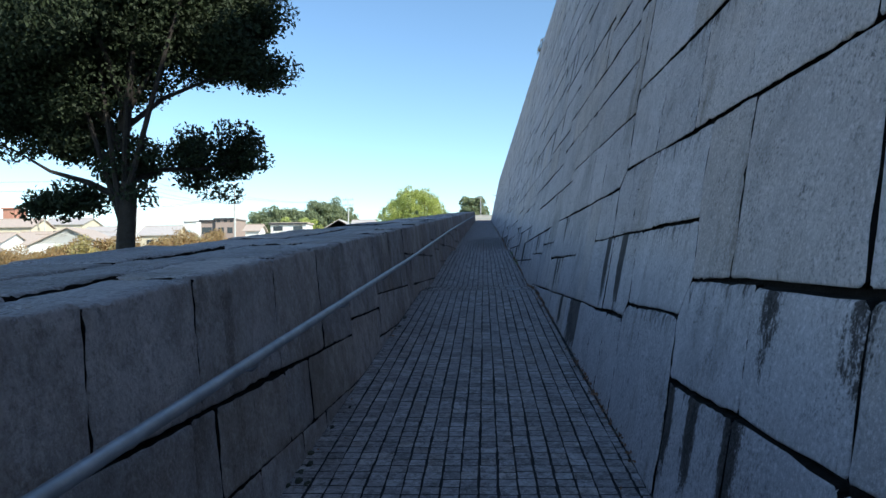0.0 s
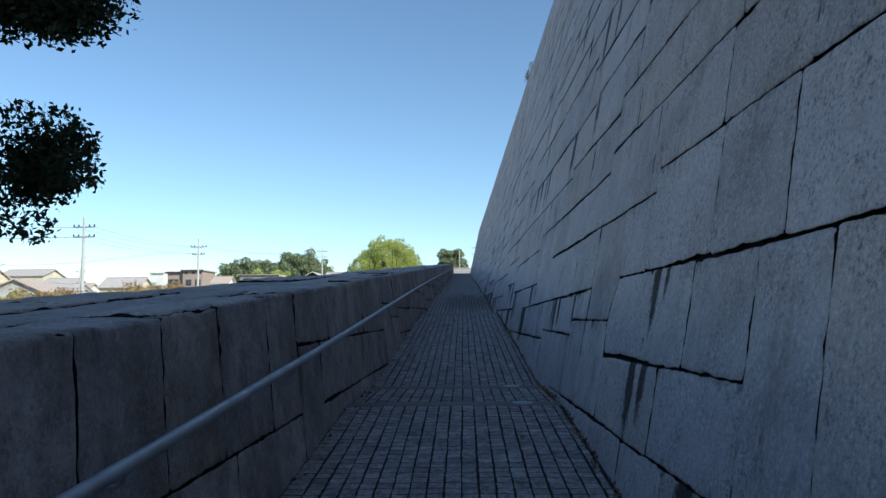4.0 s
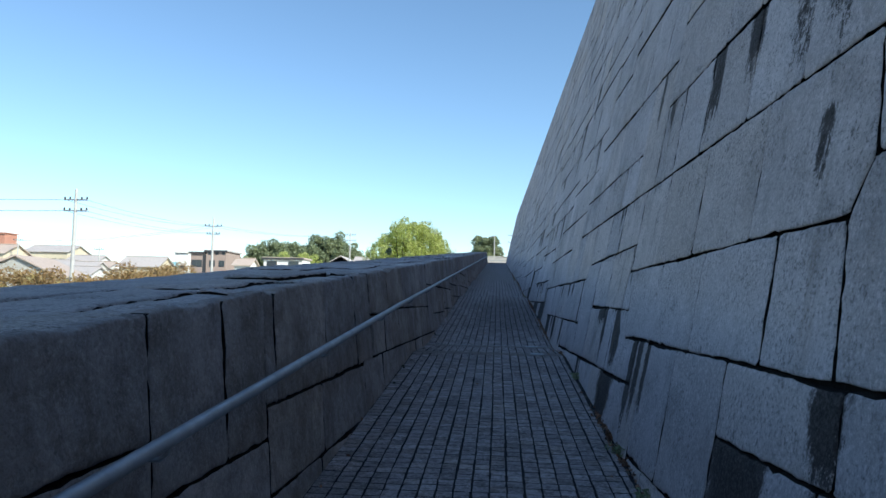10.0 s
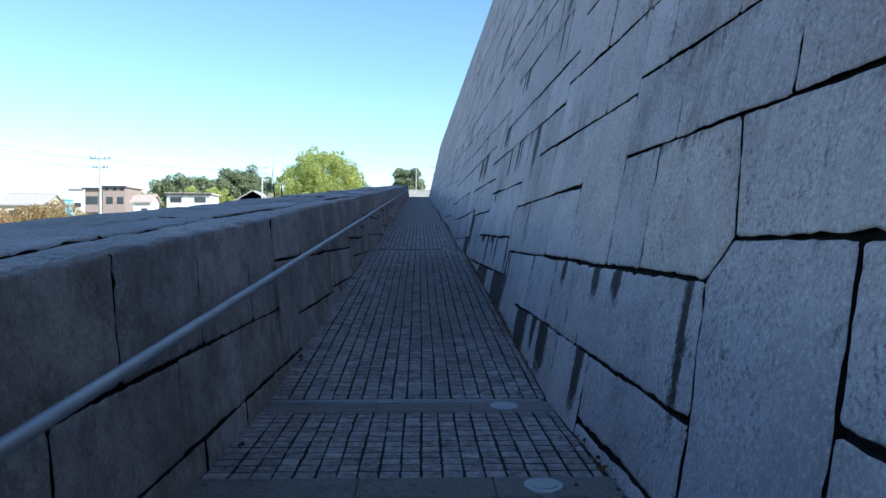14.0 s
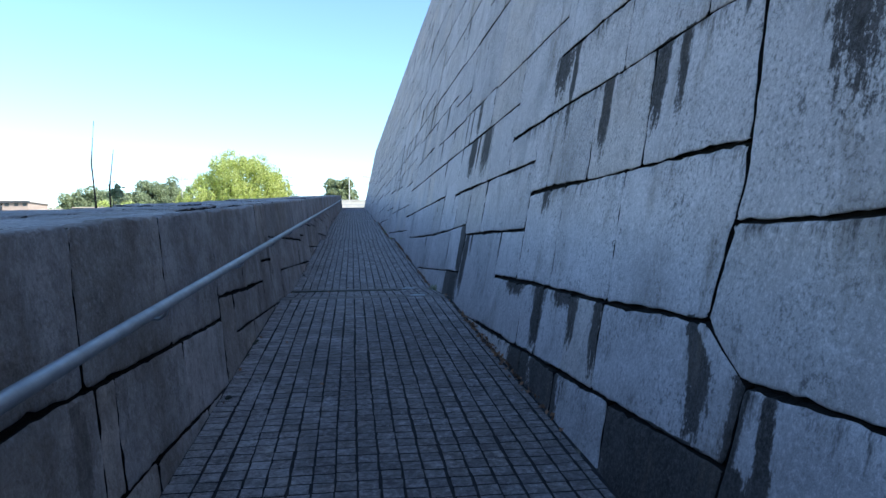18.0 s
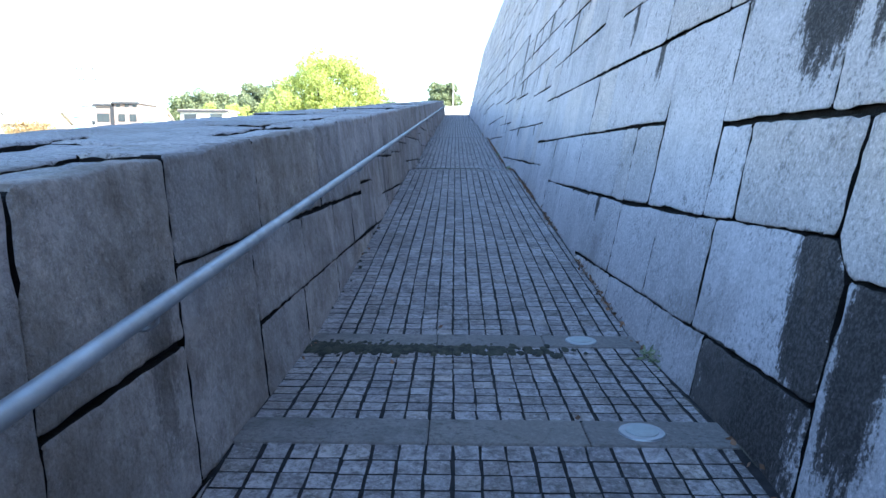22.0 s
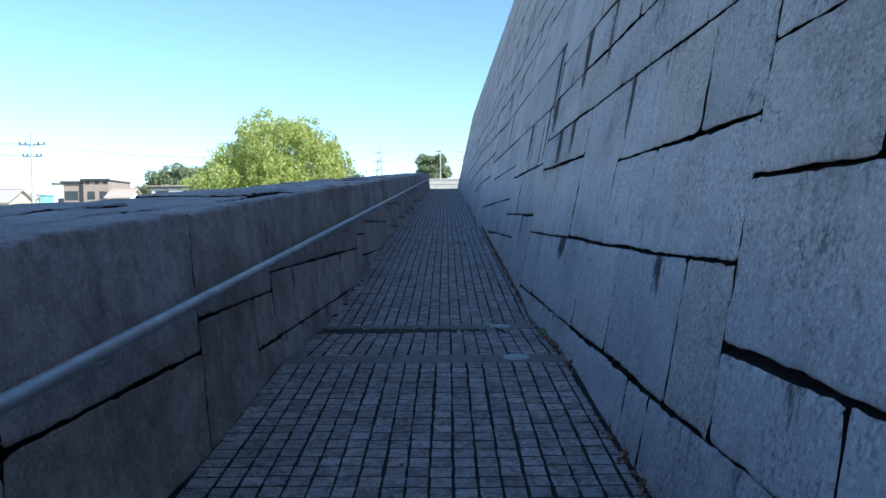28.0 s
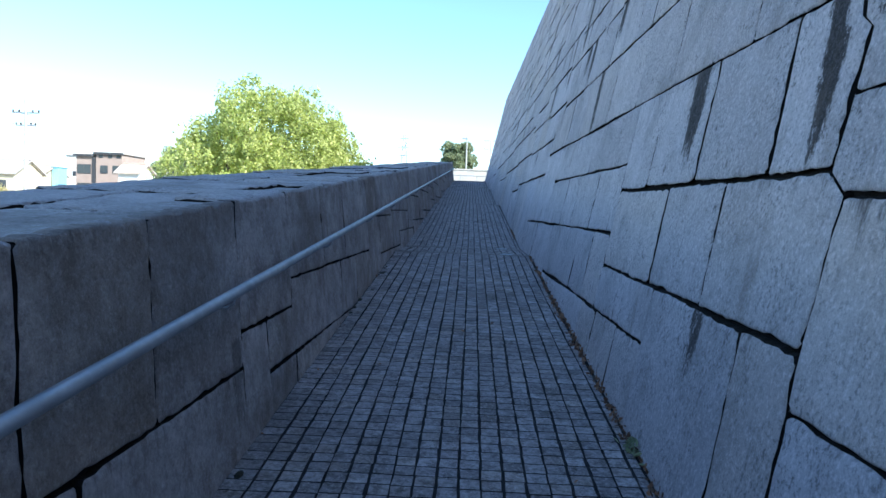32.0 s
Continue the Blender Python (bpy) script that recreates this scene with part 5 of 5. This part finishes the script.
def clump(x, y, z, r, h):
    s = len(verts)
    n = 7
    for ring, (q, dz) in enumerate(((1.0, 0.0), (0.7, 0.7), (0.25, 1.0))):
        for k in range(n):
            a = 2 * math.pi * k / n + ring
            w = q * r * rng.uniform(0.7, 1.25)
            verts.append((x + w * 0.6 * math.cos(a), y + w * 1.3 * math.sin(a), z + h * dz))
    for ring in range(2):
        for k in range(n):
            a, b = s + ring * n + k, s + ring * n + (k + 1) % n
            faces.append((a, b, b + n, a + n))
    faces.append(tuple(s + 2 * n + k for k in range(n)))


for _ in range(420):
    y = rng.uniform(0, 60)
    if noise.noise(Vector((5, y * 0.3, 0))) < rng.uniform(-0.1, 0.5):
        continue
    clump(LEFT + abs(rng.gauss(0.0, 0.035)), y, floor_z(y) - 0.004, rng.uniform(0.015, 0.05), rng.uniform(0.006, 0.022))
for near, length in LANDINGS[4:6]:
    y = near + length - 0.25
    for _ in range(640):
        x = LEFT + 0.02 + abs(rng.gauss(0, 0.6))
        if x < 0.45:
            clump(x, y + rng.gauss(-0.04, 0.055) - 0.03 * (x + 1.2), floor_z(y) - 0.002, rng.uniform(0.02, 0.06), rng.uniform(0.005, 0.013))
tagged(mesh_object("moss", verts, faces, MOSS), "dark green moss cushions in the corners of the ramp", "moss", kind="stuff")

tufts = []
for y in [33 + 0.3 * i for i in range(12)]:
    if noise.noise(Vector((1, y * 0.4, 9))) > -0.05:
        for _ in range(16):
            tufts.append((wall_x(y, TOP) + rng.uniform(-0.15, 0.2), y + rng.uniform(-0.25, 0.25), TOP + rng.uniform(-0.2, 0.12)))
v, fc = leaf_cloud(tufts, 0.3, 0.12)
tagged(mesh_object("grass_tufts", v, fc, DRY), "dry grass tufts hanging over the wall top", "grass", kind="stuff")

# weeds in the gutter
for y in (17.3, 18.2, 50.3, 35.6, 21.0, 46.6):
    weed = tagged(new("weed"), "small green weed growing at the wall foot", "weed", "gutter weeds")
    weed.location = (RIGHT - 0.02, y, floor_z(y))
    v, fc = leaf_cloud([(rng.gauss(0, .025), rng.gauss(0, .06), rng.uniform(0.0, 0.06)) for _ in range(60)], 0.05, 0.3)
    mesh_object("leaves", v, fc, FAR_GREEN, weed)

# ---------------------------------------------------------------- pieces of the pavement and the walls
PITCH = 0.1053
single, vs, fs = [], [], []
col = 0
x = LEFT + 0.025
wide = PITCH
while wide > 0.03:
    y = -3.0 + rng.uniform(0, 0.006)
    drift = rng.uniform(-0.005, 0.005)
    while y < Y1 - 0.1:
        length = 0.1055 + rng.uniform(-0.004, 0.004) - 0.6 * (drift - 0.007 * math.sin(y * 0.6 + 0.4 * col))
        drift += length - 0.1055
        skip = None
        for near, run in LANDINGS:
            for start, stop in ((near, near + 0.262), (near + run - 0.274, near + run + (0.078 if near == LANDINGS[3][0] else 0))):
                if start - 0.03 < y < stop:
                    skip = stop + 0.004
                elif y <= start - 0.03 and y + length > start - 0.03:
                    length = start - y
        if skip:
            y = skip
            continue
        g, e, c, d = 0.0032, 0.0018, 0.0034, 0.0030
        sway = 0.004 * math.sin(0.9 * y + 0.35 * col) + 0.002 * math.sin(2.7 * y + 1.9 * col)
        x0, x1, y0, y1 = (LEFT + 0.004 if col == 0 else x + g + sway), x + wide - g + sway, y + e, y + length - e
        j = [rng.uniform(-0.004, 0.004) * (0.6 if i % 2 else 1) for i in range(8)]
        up = rng.uniform(-0.0005, 0.0005)
        pv = []
        for px, py, i in ((x0, y0, 0), (x1, y0, 2), (x1, y1, 4), (x0, y1, 6)):
            pv.append((px + j[i], py + j[i + 1], floor_z(py) - 0.016))
        mx, my = (x0 + x1) / 2, (y0 + y1) / 2
        for i in range(4):
            px, py, _ = pv[i]
            pv.append((px + (c if px < mx else -c), py + (d if py < my else -d), floor_z(py) + up + rng.uniform(-0.0004, 0.0004)))
        pf = [(4, 5, 6, 7), (0, 1, 5, 4), (1, 2, 6, 5), (2, 3, 7, 6), (3, 0, 4, 7)]
        if 4.2 < y < 6.0 and len(single) < 300:
            single.append((pv, pf))
        else:
            s = len(vs)
            vs += pv
            fs += [tuple(i + s for i in f) for f in pf]
        y += length
    x += wide
    wide = min(PITCH, 0.757 - x)
    col += 1
for pv, pf in single:
    mesh_object("sett", pv, pf, SETT, pavement, filler=MORTAR, sides=[0, 1, 1, 1, 1])
tagged(mesh_object("sett_paving", vs, fs, SETT, pavement, filler=MORTAR, sides=[0, 1, 1, 1, 1] * (len(fs) // 5)), kind="stuff")
add_stones([s for _, s in parapet_stones], "block", GRANITE_P, core, 260, "blockwork")
add_stones([s for _, s in coping_stones], "coping_slab", GRANITE_TOP, core, 140, "coping")
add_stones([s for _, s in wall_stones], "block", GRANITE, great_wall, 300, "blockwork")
